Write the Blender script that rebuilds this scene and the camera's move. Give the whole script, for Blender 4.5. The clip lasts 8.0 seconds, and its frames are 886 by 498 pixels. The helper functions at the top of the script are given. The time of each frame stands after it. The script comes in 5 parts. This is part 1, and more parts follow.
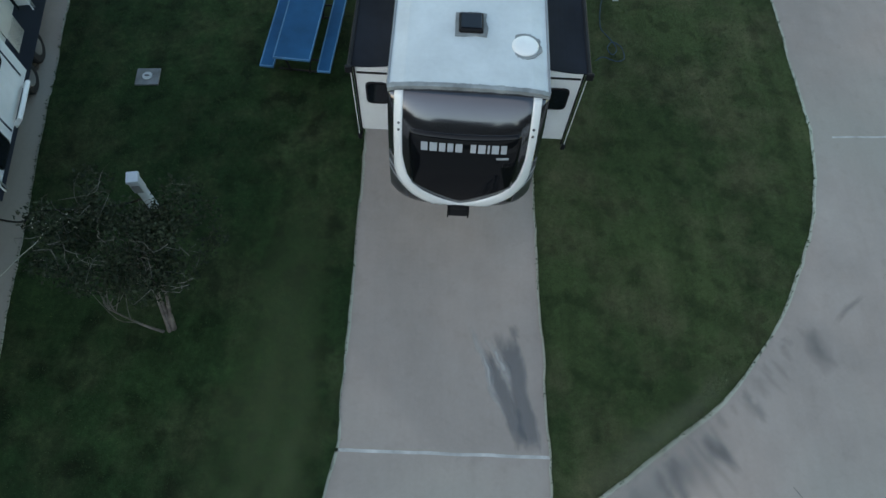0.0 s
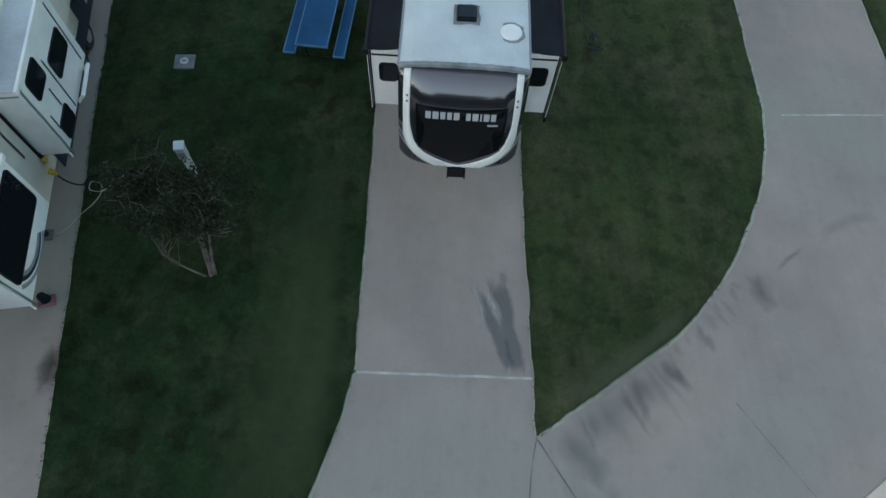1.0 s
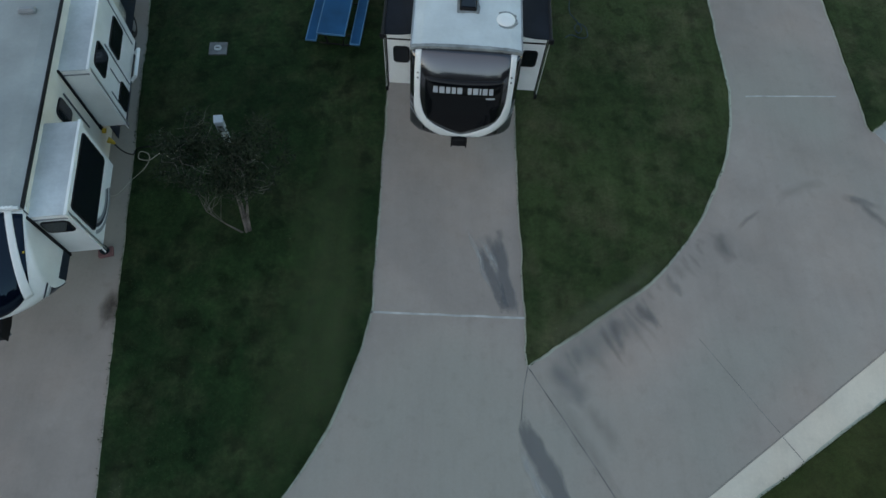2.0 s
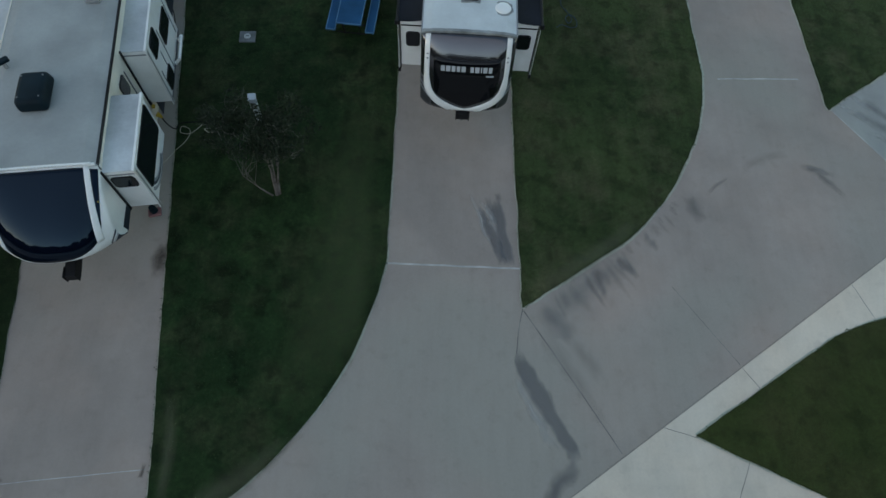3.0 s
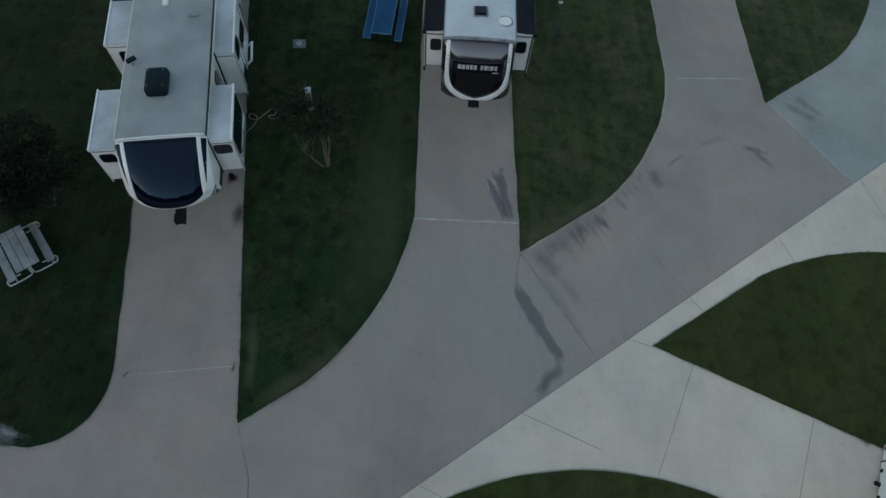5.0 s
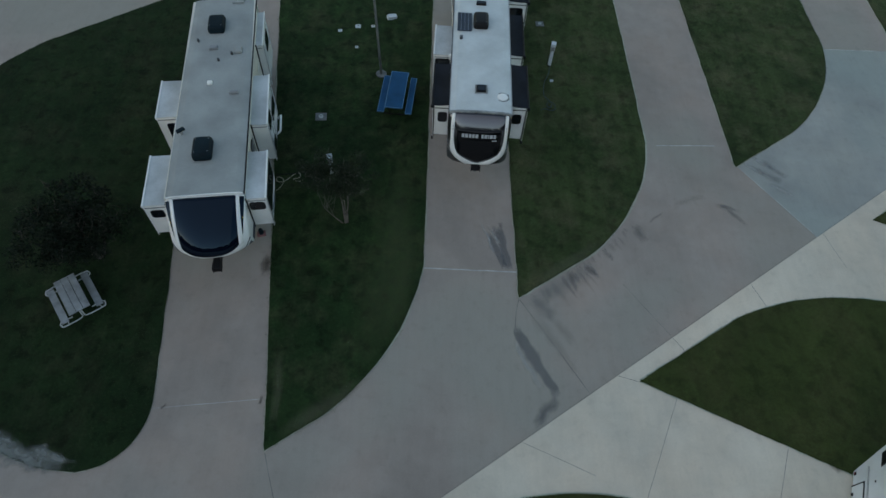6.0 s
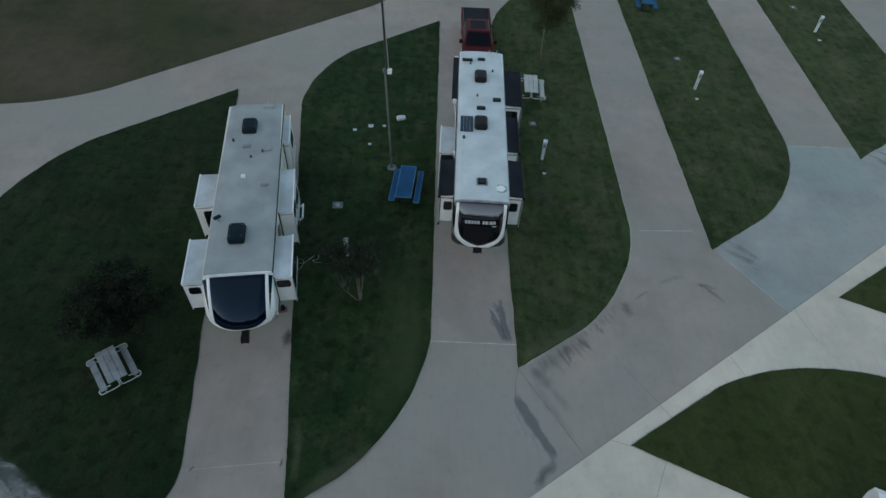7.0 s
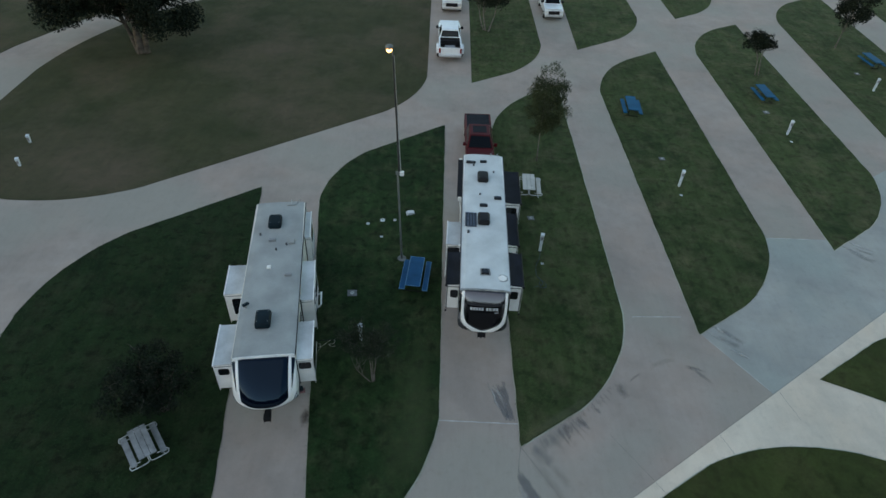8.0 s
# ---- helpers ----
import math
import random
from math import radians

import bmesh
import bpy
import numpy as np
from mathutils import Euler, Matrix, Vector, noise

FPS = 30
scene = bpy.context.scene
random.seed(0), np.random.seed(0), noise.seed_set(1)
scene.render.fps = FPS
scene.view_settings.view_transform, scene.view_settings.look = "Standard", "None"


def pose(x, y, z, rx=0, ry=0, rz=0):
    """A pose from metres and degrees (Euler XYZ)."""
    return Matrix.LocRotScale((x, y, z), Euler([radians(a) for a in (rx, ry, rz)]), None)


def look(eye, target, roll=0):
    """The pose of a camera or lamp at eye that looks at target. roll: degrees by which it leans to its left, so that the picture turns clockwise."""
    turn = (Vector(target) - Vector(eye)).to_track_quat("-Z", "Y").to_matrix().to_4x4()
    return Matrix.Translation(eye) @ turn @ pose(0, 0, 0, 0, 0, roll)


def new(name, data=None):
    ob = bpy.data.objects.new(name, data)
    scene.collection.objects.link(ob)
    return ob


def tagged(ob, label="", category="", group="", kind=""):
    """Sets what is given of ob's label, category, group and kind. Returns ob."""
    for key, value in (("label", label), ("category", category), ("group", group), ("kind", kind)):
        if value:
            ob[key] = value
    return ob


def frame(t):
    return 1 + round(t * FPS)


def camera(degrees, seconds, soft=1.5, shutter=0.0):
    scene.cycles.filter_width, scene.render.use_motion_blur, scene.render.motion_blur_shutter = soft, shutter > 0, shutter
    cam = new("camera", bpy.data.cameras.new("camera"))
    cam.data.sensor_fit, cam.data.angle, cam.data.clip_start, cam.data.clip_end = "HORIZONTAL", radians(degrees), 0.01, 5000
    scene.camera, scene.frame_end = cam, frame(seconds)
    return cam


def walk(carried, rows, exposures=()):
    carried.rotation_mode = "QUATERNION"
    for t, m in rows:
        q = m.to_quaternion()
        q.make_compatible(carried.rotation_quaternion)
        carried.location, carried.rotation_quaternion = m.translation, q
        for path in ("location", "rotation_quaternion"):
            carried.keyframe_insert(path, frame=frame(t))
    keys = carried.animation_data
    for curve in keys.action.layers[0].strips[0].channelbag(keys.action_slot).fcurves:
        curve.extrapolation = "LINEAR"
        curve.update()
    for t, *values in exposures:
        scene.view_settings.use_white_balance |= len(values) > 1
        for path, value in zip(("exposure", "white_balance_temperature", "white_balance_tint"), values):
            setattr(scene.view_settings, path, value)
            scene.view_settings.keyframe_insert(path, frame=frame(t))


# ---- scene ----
cam = camera(71.3, 8.0, soft=1.5)
PATH = [
    (0, (-0.358, -1.493, 11.127), (-0.304, -0.614, 9.332), 4.5),
    (0.5, (-0.396, -2.296, 11.838), (-0.337, -1.423, 10.039), 4.7),
    (1, (-0.448, -3.178, 12.591), (-0.386, -2.308, 10.792), 5.0),
    (2.5, (-0.736, -5.982, 14.76), (-0.669, -5.112, 12.961), 5.3),
    (3, (-0.841, -7.0, 15.531), (-0.775, -6.128, 13.733), 5.2),
    (3.5, (-1.001, -7.97, 16.355), (-0.933, -7.101, 14.555), 5.3),
    (4, (-1.121, -8.948, 17.2), (-1.056, -8.083, 15.398), 5.2),
    (5.5, (-1.701, -11.748, 19.872), (-1.632, -10.763, 18.133), 5.0),
    (6, (-1.79, -12.697, 20.786), (-1.731, -11.598, 19.116), 4.1),
    (6.5, (-1.988, -13.61, 21.741), (-1.93, -12.401, 20.15), 3.8),
    (7, (-2.173, -14.524, 22.707), (-2.116, -13.207, 21.203), 3.6),
    (7.5, (-2.318, -15.445, 23.676), (-2.269, -14.027, 22.267), 3.2),
    (8, (-2.508, -16.345, 24.667), (-2.465, -14.833, 23.359), 3.0),
]
walk(cam, [(t, look(eye, target, roll)) for t, eye, target, roll in PATH],
     exposures=[(t, e + 1.20, 7150 + 10 * t, 10) for t, e in ((0, 0.85), (1, 0.67), (2.5, 0.39), (4, 0.19), (5.5, 0.1), (6.5, 0.2), (8, 0.46))])

# ---- world and light ----
SUN_EL, SUN_AZ = radians(6.0), radians(226.0)
world = bpy.data.worlds.new("dusk_sky")
scene.world = world
world.use_nodes = True
wn = world.node_tree.nodes
sky = wn.new("ShaderNodeTexSky")
sky.sky_type, sky.sun_disc, sky.sun_elevation, sky.sun_rotation = "NISHITA", False, SUN_EL, SUN_AZ
sky.altitude, sky.air_density, sky.dust_density, sky.ozone_density = 100.0, 1.0, 0.35, 1.6
wn["Background"].inputs["Strength"].default_value = 0.15
world.node_tree.links.new(sky.outputs[0], wn["Background"].inputs["Color"])
sun_data = bpy.data.lights.new("sun", "SUN")
sun_data.energy, sun_data.angle, sun_data.color = 0.32, radians(150), (1.0, 0.90, 0.85)
sun = new("sun", sun_data)
sun.matrix_world = look((60 * math.sin(SUN_AZ), 60 * math.cos(SUN_AZ), 60 * math.tan(SUN_EL)), (0, 0, 0))


# ---- materials ----
def node_mat(name):
    m = bpy.data.materials.new(name)
    m.use_nodes = True
    nt = m.node_tree
    return m, nt, nt.nodes["Principled BSDF"]


def noise_node(nt, coord, scale, detail=4.0, rough=0.55, stretch=(1, 1, 1)):
    mp = nt.nodes.new("ShaderNodeMapping")
    mp.inputs["Scale"].default_value = stretch
    nt.links.new(coord, mp.inputs["Vector"])
    n = nt.nodes.new("ShaderNodeTexNoise")
    n.inputs["Scale"].default_value, n.inputs["Detail"].default_value, n.inputs["Roughness"].default_value = scale, detail, rough
    nt.links.new(mp.outputs[0], n.inputs["Vector"])
    return n.outputs["Fac"]


def ramp(nt, fac, stops):
    r = nt.nodes.new("ShaderNodeValToRGB")
    while len(r.color_ramp.elements) < len(stops):
        r.color_ramp.elements.new(0.5)
    for e, (p, c) in zip(r.color_ramp.elements, stops):
        e.position = p
        e.color = (*c, 1) if len(c) == 3 else c
    nt.links.new(fac, r.inputs[0])
    return r.outputs[0]


def mixc(nt, a, b, fac, mode="MIX"):
    m = nt.nodes.new("ShaderNodeMix")
    m.data_type, m.blend_type = "RGBA", mode
    for k, v in ((0, fac), (6, a), (7, b)):
        if hasattr(v, "is_linked"):
            nt.links.new(v, m.inputs[k])
        else:
            m.inputs[k].default_value = v if k == 0 else (*v, 1)
    return m.outputs[2]


def bump(nt, bsdf, height, strength, dist):
    b = nt.nodes.new("ShaderNodeBump")
    b.inputs["Strength"].default_value, b.inputs["Distance"].default_value = strength, dist
    nt.links.new(height, b.inputs["Height"])
    nt.links.new(b.outputs[0], bsdf.inputs["Normal"])


def coords(nt):
    return nt.nodes.new("ShaderNodeTexCoord").outputs["Object"]


def grey(v):
    return (v, v, v)


def plain(name, col, rough=0.5, metal=0.0, grime=0.15, scale=6.0, coat=0.0, relief=0.0):
    """Paint, plastic or metal with grime at two scales."""
    m, nt, b = node_mat(name)
    c = coords(nt)
    big = noise_node(nt, c, scale * 0.25, 3)
    fine = noise_node(nt, c, scale * 4, 5, 0.65)
    dark = tuple(x * (1 - grime * 1.6) for x in col)
    lite = tuple(min(1, x * (1 + grime * 0.5)) for x in col)
    v = mixc(nt, ramp(nt, big, [(0.3, dark), (0.68, lite)]), ramp(nt, fine, [(0.25, grey(1 - grime)), (0.7, grey(1.0))]), 0.7, "MULTIPLY")
    nt.links.new(v, b.inputs["Base Color"])
    rr = nt.nodes.new("ShaderNodeMapRange")
    rr.inputs["To Min"].default_value, rr.inputs["To Max"].default_value = rough * 0.85, min(1, rough * 1.2)
    nt.links.new(fine, rr.inputs["Value"])
    nt.links.new(rr.outputs[0], b.inputs["Roughness"])
    b.inputs["Metallic"].default_value = metal
    b.inputs["Coat Weight"].default_value = coat
    b.inputs["Coat Roughness"].default_value = 0.05
    if relief:
        bump(nt, b, fine, 0.4, relief)
    return m


def concrete(name, lo, hi, warm, patches=0.55):
    m, nt, b = node_mat(name)
    c = coords(nt)
    broad = noise_node(nt, c, 0.14, 4, 0.6)
    mid = noise_node(nt, c, 0.9, 5, 0.62)
    fine = noise_node(nt, c, 14, 6, 0.7)
    speck = noise_node(nt, c, 90, 3, 0.7)
    sweep = noise_node(nt, c, 1.1, 5, 0.65, (4.0, 0.5, 1))
    v = ramp(nt, broad, [(0.3, lo), (0.5, tuple((x + y) / 2 for x, y in zip(lo, hi))), (0.7, hi)])
    v = mixc(nt, v, ramp(nt, mid, [(0.3, grey(0.84)), (0.62, grey(1.02))]), 0.75, "MULTIPLY")
    v = mixc(nt, v, warm, ramp(nt, noise_node(nt, c, 0.33, 3), [(0.45, grey(0.0)), (0.75, grey(0.5))]))
    cool = tuple(x * k for x, k in zip(lo, (1.08, 1.22, 1.2)))
    v = mixc(nt, v, cool, ramp(nt, noise_node(nt, c, 0.11, 3, 0.55), [(0.47, grey(0.0)), (0.62, grey(patches))]))
    v = mixc(nt, v, ramp(nt, noise_node(nt, c, 2.6, 4, 0.6), [(0.55, grey(1.0)), (0.72, grey(0.88))]), 0.7, "MULTIPLY")
    v = mixc(nt, v, ramp(nt, sweep, [(0.33, grey(0.9)), (0.55, grey(1.0))]), 0.4, "MULTIPLY")
    v = mixc(nt, v, ramp(nt, fine, [(0.3, grey(0.92)), (0.65, grey(1.03))]), 0.6, "MULTIPLY")
    v = mixc(nt, v, ramp(nt, speck, [(0.3, grey(0.86)), (0.6, grey(1.05))]), 0.35, "MULTIPLY")
    nt.links.new(v, b.inputs["Base Color"])
    b.inputs["Roughness"].default_value = 0.88
    bump(nt, b, fine, 0.15, 0.006)
    return m


def grass_mat(name, lo, hi, dry, calm=1.0, patch=0.55, streak=0.8):
    m, nt, b = node_mat(name)
    c = coords(nt)
    broad = noise_node(nt, c, 0.22, 4, 0.6)
    mid = noise_node(nt, c, 1.3, 5, 0.65)
    clump = noise_node(nt, c, 9, 5, 0.7)
    fine = noise_node(nt, c, 55, 4, 0.75)
    v = ramp(nt, broad, [(0.3, lo), (0.7, hi)])
    v = mixc(nt, v, dry, ramp(nt, noise_node(nt, c, patch, 5, 0.65), [(0.46, grey(0.0)), (0.72, grey(0.8))]))
    v = mixc(nt, v, ramp(nt, mid, [(0.28, grey(0.6)), (0.68, grey(1.15))]), 0.9 * calm, "MULTIPLY")
    v = mixc(nt, v, ramp(nt, noise_node(nt, c, 1.9, 2, 0.5), [(0.53, grey(1.0)), (0.66, grey(0.5))]), 0.85 * calm, "MULTIPLY")
    v = mixc(nt, v, ramp(nt, noise_node(nt, c, 0.8, 4, 0.6, (3.0, 0.35, 1)), [(0.35, grey(0.8)), (0.62, grey(1.12))]), streak, "MULTIPLY")
    v = mixc(nt, v, ramp(nt, clump, [(0.3, grey(0.55)), (0.7, grey(1.2))]), 0.75 * calm, "MULTIPLY")
    v = mixc(nt, v, ramp(nt, fine, [(0.3, grey(0.4)), (0.7, grey(1.3))]), 0.7, "MULTIPLY")
    nt.links.new(v, b.inputs["Base Color"])
    b.inputs["Roughness"].default_value = 0.95
    b.inputs["Specular IOR Level"].default_value = 0.15
    bump(nt, b, fine, 0.8, 0.04)
    return m


def blade_mat(name, a, b_col):
    m, nt, b = node_mat(name)
    g = nt.nodes.new("ShaderNodeNewGeometry")
    v = ramp(nt, g.outputs["Random Per Island"], [(0.0, a), (1.0, b_col)])
    patch = noise_node(nt, coords(nt), 1.3, 5, 0.65)
    v = mixc(nt, v, ramp(nt, patch, [(0.3, grey(0.6)), (0.68, grey(1.15))]), 0.9, "MULTIPLY")
    nt.links.new(v, b.inputs["Base Color"])
    b.inputs["Roughness"].default_value = 0.8
    b.inputs["Specular IOR Level"].default_value = 0.2
    return m


def decal(name, col, most, scale, stretch=(1, 1, 1), crisp=False):
    """A stain: a film of colour that thins out raggedly towards its edges."""
    m, nt, b = node_mat(name)
    uv = nt.nodes.new("ShaderNodeTexCoord").outputs["UV"]
    sep = nt.nodes.new("ShaderNodeSeparateXYZ")
    nt.links.new(uv, sep.inputs[0])
    def tri(o):
        a = nt.nodes.new("ShaderNodeMath"); a.operation = "PINGPONG"; a.inputs[1].default_value = 0.5
        nt.links.new(o, a.inputs[0])
        return a.outputs[0]
    e = nt.nodes.new("ShaderNodeMath"); e.operation = "MINIMUM"
    v2 = nt.nodes.new("ShaderNodeMath"); v2.operation = "MULTIPLY"; v2.inputs[1].default_value = 1.4
    nt.links.new(tri(sep.outputs[1]), v2.inputs[0])
    nt.links.new(tri(sep.outputs[0]), e.inputs[0])
    nt.links.new(v2.outputs[0], e.inputs[1])
    n = noise_node(nt, coords(nt), scale, 5, 0.62, stretch)
    s1 = nt.nodes.new("ShaderNodeMath"); s1.operation = "MULTIPLY_ADD"; s1.inputs[1].default_value, s1.inputs[2].default_value = (0.34, -0.2) if crisp else (0.62, -0.33)
    nt.links.new(n, s1.inputs[0])
    s2 = nt.nodes.new("ShaderNodeMath"); s2.operation = "ADD"
    nt.links.new(e.outputs[0], s2.inputs[0]); nt.links.new(s1.outputs[0], s2.inputs[1])
    mr = nt.nodes.new("ShaderNodeMapRange")
    mr.inputs["From Min"].default_value, mr.inputs["From Max"].default_value = (0.0, 0.2) if crisp else (0.03, 0.5)
    mr.inputs["To Max"].default_value = most
    nt.links.new(s2.outputs[0], mr.inputs["Value"])
    nt.links.new(mr.outputs[0], b.inputs["Alpha"])
    b.inputs["Base Color"].default_value = (*col, 1)
    b.inputs["Roughness"].default_value = 0.85
    return m


def glass_dark(name, col=(0.006, 0.008, 0.012), rough=0.04):
    m, nt, b = node_mat(name)
    b.inputs["Base Color"].default_value = (*col, 1)
    fine = noise_node(nt, coords(nt), 3.0, 3)
    rr = nt.nodes.new("ShaderNodeMapRange")
    rr.inputs["To Min"].default_value, rr.inputs["To Max"].default_value = rough, rough * 2.5
    nt.links.new(fine, rr.inputs["Value"])
    nt.links.new(rr.outputs[0], b.inputs["Roughness"])
    b.inputs["IOR"].default_value = 1.5
    return m


M_CONC = concrete("concrete_old", (0.280, 0.234, 0.204), (0.398, 0.336, 0.294), (0.418, 0.314, 0.258), 0.75)
M_CONC2 = concrete("concrete_grey", (0.265, 0.272, 0.258), (0.415, 0.412, 0.38), (0.40, 0.38, 0.33))
M_CONC3 = concrete("concrete_pale", (0.51, 0.448, 0.372), (0.745, 0.650, 0.535), (0.74, 0.585, 0.445), 0.10)
M_EDGE = concrete("concrete_edge_dust", (0.34, 0.35, 0.275), (0.49, 0.485, 0.385), (0.46, 0.42, 0.33))
M_JOINT_L = plain("joint_dust_pale", (0.55, 0.53, 0.50), 0.9, grime=0.3, scale=8)
M_JOINT_D = plain("joint_sealant_dark", (0.25, 0.235, 0.215), 0.85, grime=0.4, scale=8)
M_GRASS = grass_mat("lawn", (0.0130, 0.037, 0.0120), (0.036, 0.074, 0.024), (0.070, 0.080, 0.038), 1.05)
M_GRASS_O = grass_mat("lawn_olive", (0.034, 0.051, 0.014), (0.066, 0.086, 0.025), (0.086, 0.088, 0.034), 0.55, 0.3, 0.4)
# west lawn: the lens's edge darkening is put into this darker grass colour
M_GRASS_DIM = grass_mat("lawn_lens_dimmed", (0.010, 0.028, 0.0095), (0.024, 0.050, 0.017), (0.040, 0.048, 0.023))
# dry olive grass; the lighter tone also paints far lawns' low-angle sheen
M_GRASS_F = grass_mat("lawn_dry_and_sheen", (0.031, 0.055, 0.019), (0.078, 0.107, 0.040), (0.130, 0.124, 0.066), 0.7)
M_FIELD = grass_mat("field_grass", (0.038, 0.050, 0.022), (0.078, 0.076, 0.040), (0.140, 0.106, 0.076), 0.2, 0.09, 0.25)
M_BLADE = blade_mat("grass_blades", (0.0145, 0.037, 0.0115), (0.052, 0.086, 0.028))
M_LEAF = blade_mat("leaves_olive", (0.010, 0.018, 0.009), (0.040, 0.051, 0.027))
M_LEAF_D = blade_mat("leaves_dark", (0.004, 0.0085, 0.0045), (0.013, 0.020, 0.010))
M_LEAF_L = blade_mat("leaves_light", (0.022, 0.034, 0.013), (0.058, 0.07, 0.03))
M_TWIG = plain("twigs_grey", (0.14, 0.132, 0.108), 0.9, grime=0.4, scale=20)
M_BARK = plain("bark_pale", (0.20, 0.17, 0.145), 0.9, grime=0.45, scale=14, relief=0.01)
M_BARK_D = plain("bark_dark", (0.10, 0.085, 0.07), 0.92, grime=0.45, scale=10, relief=0.01)
M_STAIN = decal("tyre_stain", (0.13, 0.13, 0.14), 0.5, 2.6, (1.8, 0.5, 1))
M_STAIN_S = decal("runoff_stain", (0.14, 0.138, 0.142), 0.37, 1.9)
M_STAIN_F = decal("faint_stain", (0.17, 0.168, 0.175), 0.34, 1.9)
M_SMEAR_T = decal("tyre_smear", (0.14, 0.145, 0.155), 0.47, 2.6, (1.8, 0.5, 1), True)
M_RUNOFF = decal("runoff_streak", (0.16, 0.158, 0.155), 0.16, 3.0, (1.6, 0.8, 1))
M_FILM = decal("dirt_film", (0.20, 0.195, 0.185), 0.28, 0.9)
M_STAIN_L = decal("scuffed_pale", (0.46, 0.45, 0.43), 0.5, 3.0, (2, 0.6, 1))
M_STAIN_B = decal("oil_stain_and_shadow_brown", (0.07, 0.05, 0.035), 0.7, 2.0)
M_DRY = decal("dry_grass_edge", (0.120, 0.128, 0.070), 0.4, 3.2)
M_THIN = decal("thin_olive_grass", (0.076, 0.106, 0.038), 0.36, 3.4)
M_BARE = decal("bare_sand", (0.24, 0.25, 0.235), 0.8, 3.4)
M_WHITE = plain("white_gelcoat", (0.83, 0.83, 0.81), 0.35, grime=0.07, coat=0.3)
M_CREAM = plain("cream_fibreglass", (0.70, 0.66, 0.58), 0.4, grime=0.08, coat=0.2)
M_ROOF_A = plain("white_roof_membrane", (0.60, 0.64, 0.645), 0.7, grime=0.12, scale=3)
M_ROOF_B = plain("tan_roof_membrane", (0.335, 0.352, 0.345), 0.75, grime=0.14, scale=3)
M_ROOF_S = plain("slide_roof_white", (0.55, 0.58, 0.59), 0.6, grime=0.2, scale=3)
M_TOPPER = plain("black_awning_fabric", (0.015, 0.018, 0.025), 0.85, grime=0.3, scale=4)
M_TOPPER.node_tree.nodes["Principled BSDF"].inputs["Specular IOR Level"].default_value = 0.2
M_SEAL = plain("grey_sealant", (0.30, 0.32, 0.32), 0.8, grime=0.3, scale=12, relief=0.01)
M_BRONZE = plain("bronze_gelcoat", (0.105, 0.106, 0.118), 0.13, 0.85, grime=0.06, coat=0.6)
M_GREYGEL = plain("dark_grey_gelcoat", (0.05, 0.05, 0.055), 0.3, grime=0.15, coat=0.5)
M_GREY_ST = plain("grey_graphic", (0.25, 0.26, 0.27), 0.4, grime=0.1)
M_NAVY = plain("navy_graphic", (0.02, 0.028, 0.045), 0.4, grime=0.1)
M_GLASS = glass_dark("tinted_glass")
M_CAPGLASS = glass_dark("black_gloss_panel", (0.004, 0.0045, 0.006), 0.03)
# bluish base and specular tint paint in the navy of reflected dusk sky
M_CAPGLASS_B = glass_dark("sky_tinted_gloss_panel", (0.002, 0.004, 0.010), 0.03)
M_CAPGLASS_B.node_tree.nodes["Principled BSDF"].inputs["Specular Tint"].default_value = (0.35, 0.58, 0.80, 1)
M_CAPGLASS_B.node_tree.nodes["Principled BSDF"].inputs["IOR"].default_value = 1.45
M_CAPGLASS.node_tree.nodes["Principled BSDF"].inputs["IOR"].default_value = 1.36
M_SILVER = plain("silver_paint", (0.46, 0.48, 0.50), 0.4, 0.3, grime=0.05)
M_BLACK = plain("black_plastic", (0.012, 0.012, 0.014), 0.55, grime=0.3)
M_BLACK.node_tree.nodes["Principled BSDF"].inputs["Specular IOR Level"].default_value = 0.22
M_SLATE = plain("slate_shroud", (0.006, 0.017, 0.024), 0.6, grime=0.25)
M_SLATE.node_tree.nodes["Principled BSDF"].inputs["Specular IOR Level"].default_value = 0.12
M_ALU = plain("aluminium", (0.6, 0.6, 0.6), 0.35, 0.9, grime=0.12)
M_GALV = plain("galvanised_steel", (0.17, 0.185, 0.185), 0.6, 0.4, grime=0.2)
M_RUBBER = plain("tyre_rubber", (0.02, 0.02, 0.02), 0.85, grime=0.3)
M_BLUE = plain("blue_coated_steel", (0.012, 0.085, 0.195), 0.6, grime=0.18, scale=5)
M_BLUE.node_tree.nodes["Principled BSDF"].inputs["Specular IOR Level"].default_value = 0.12
M_BLUE_F = plain("deep_blue_coated_steel", (0.004, 0.095, 0.20), 0.6, grime=0.18, scale=5)
M_BLUE_F.node_tree.nodes["Principled BSDF"].inputs["Specular IOR Level"].default_value = 0.1
M_BLUE_E = plain("worn_blue_edge", (0.06, 0.20, 0.36), 0.6, grime=0.2)
M_GREYWOOD = plain("weathered_grey_boards", (0.28, 0.30, 0.31), 0.85, grime=0.25, scale=9, relief=0.004)
M_PIPE = plain("white_pipe", (0.50, 0.53, 0.53), 0.4, 0.2, grime=0.15)
M_BEIGE = plain("beige_boards", (0.52, 0.52, 0.49), 0.8, grime=0.15, scale=9)
M_PED = plain("pale_utility_plastic", (0.66, 0.72, 0.76), 0.5, grime=0.15)
M_PAD = plain("small_concrete_pad", (0.17, 0.185, 0.19), 0.9, grime=0.25, scale=12)
M_RED = plain("dark_red_paint", (0.075, 0.003, 0.006), 0.5, 0.0, grime=0.15)
M_RED.node_tree.nodes["Principled BSDF"].inputs["Specular IOR Level"].default_value = 0.2
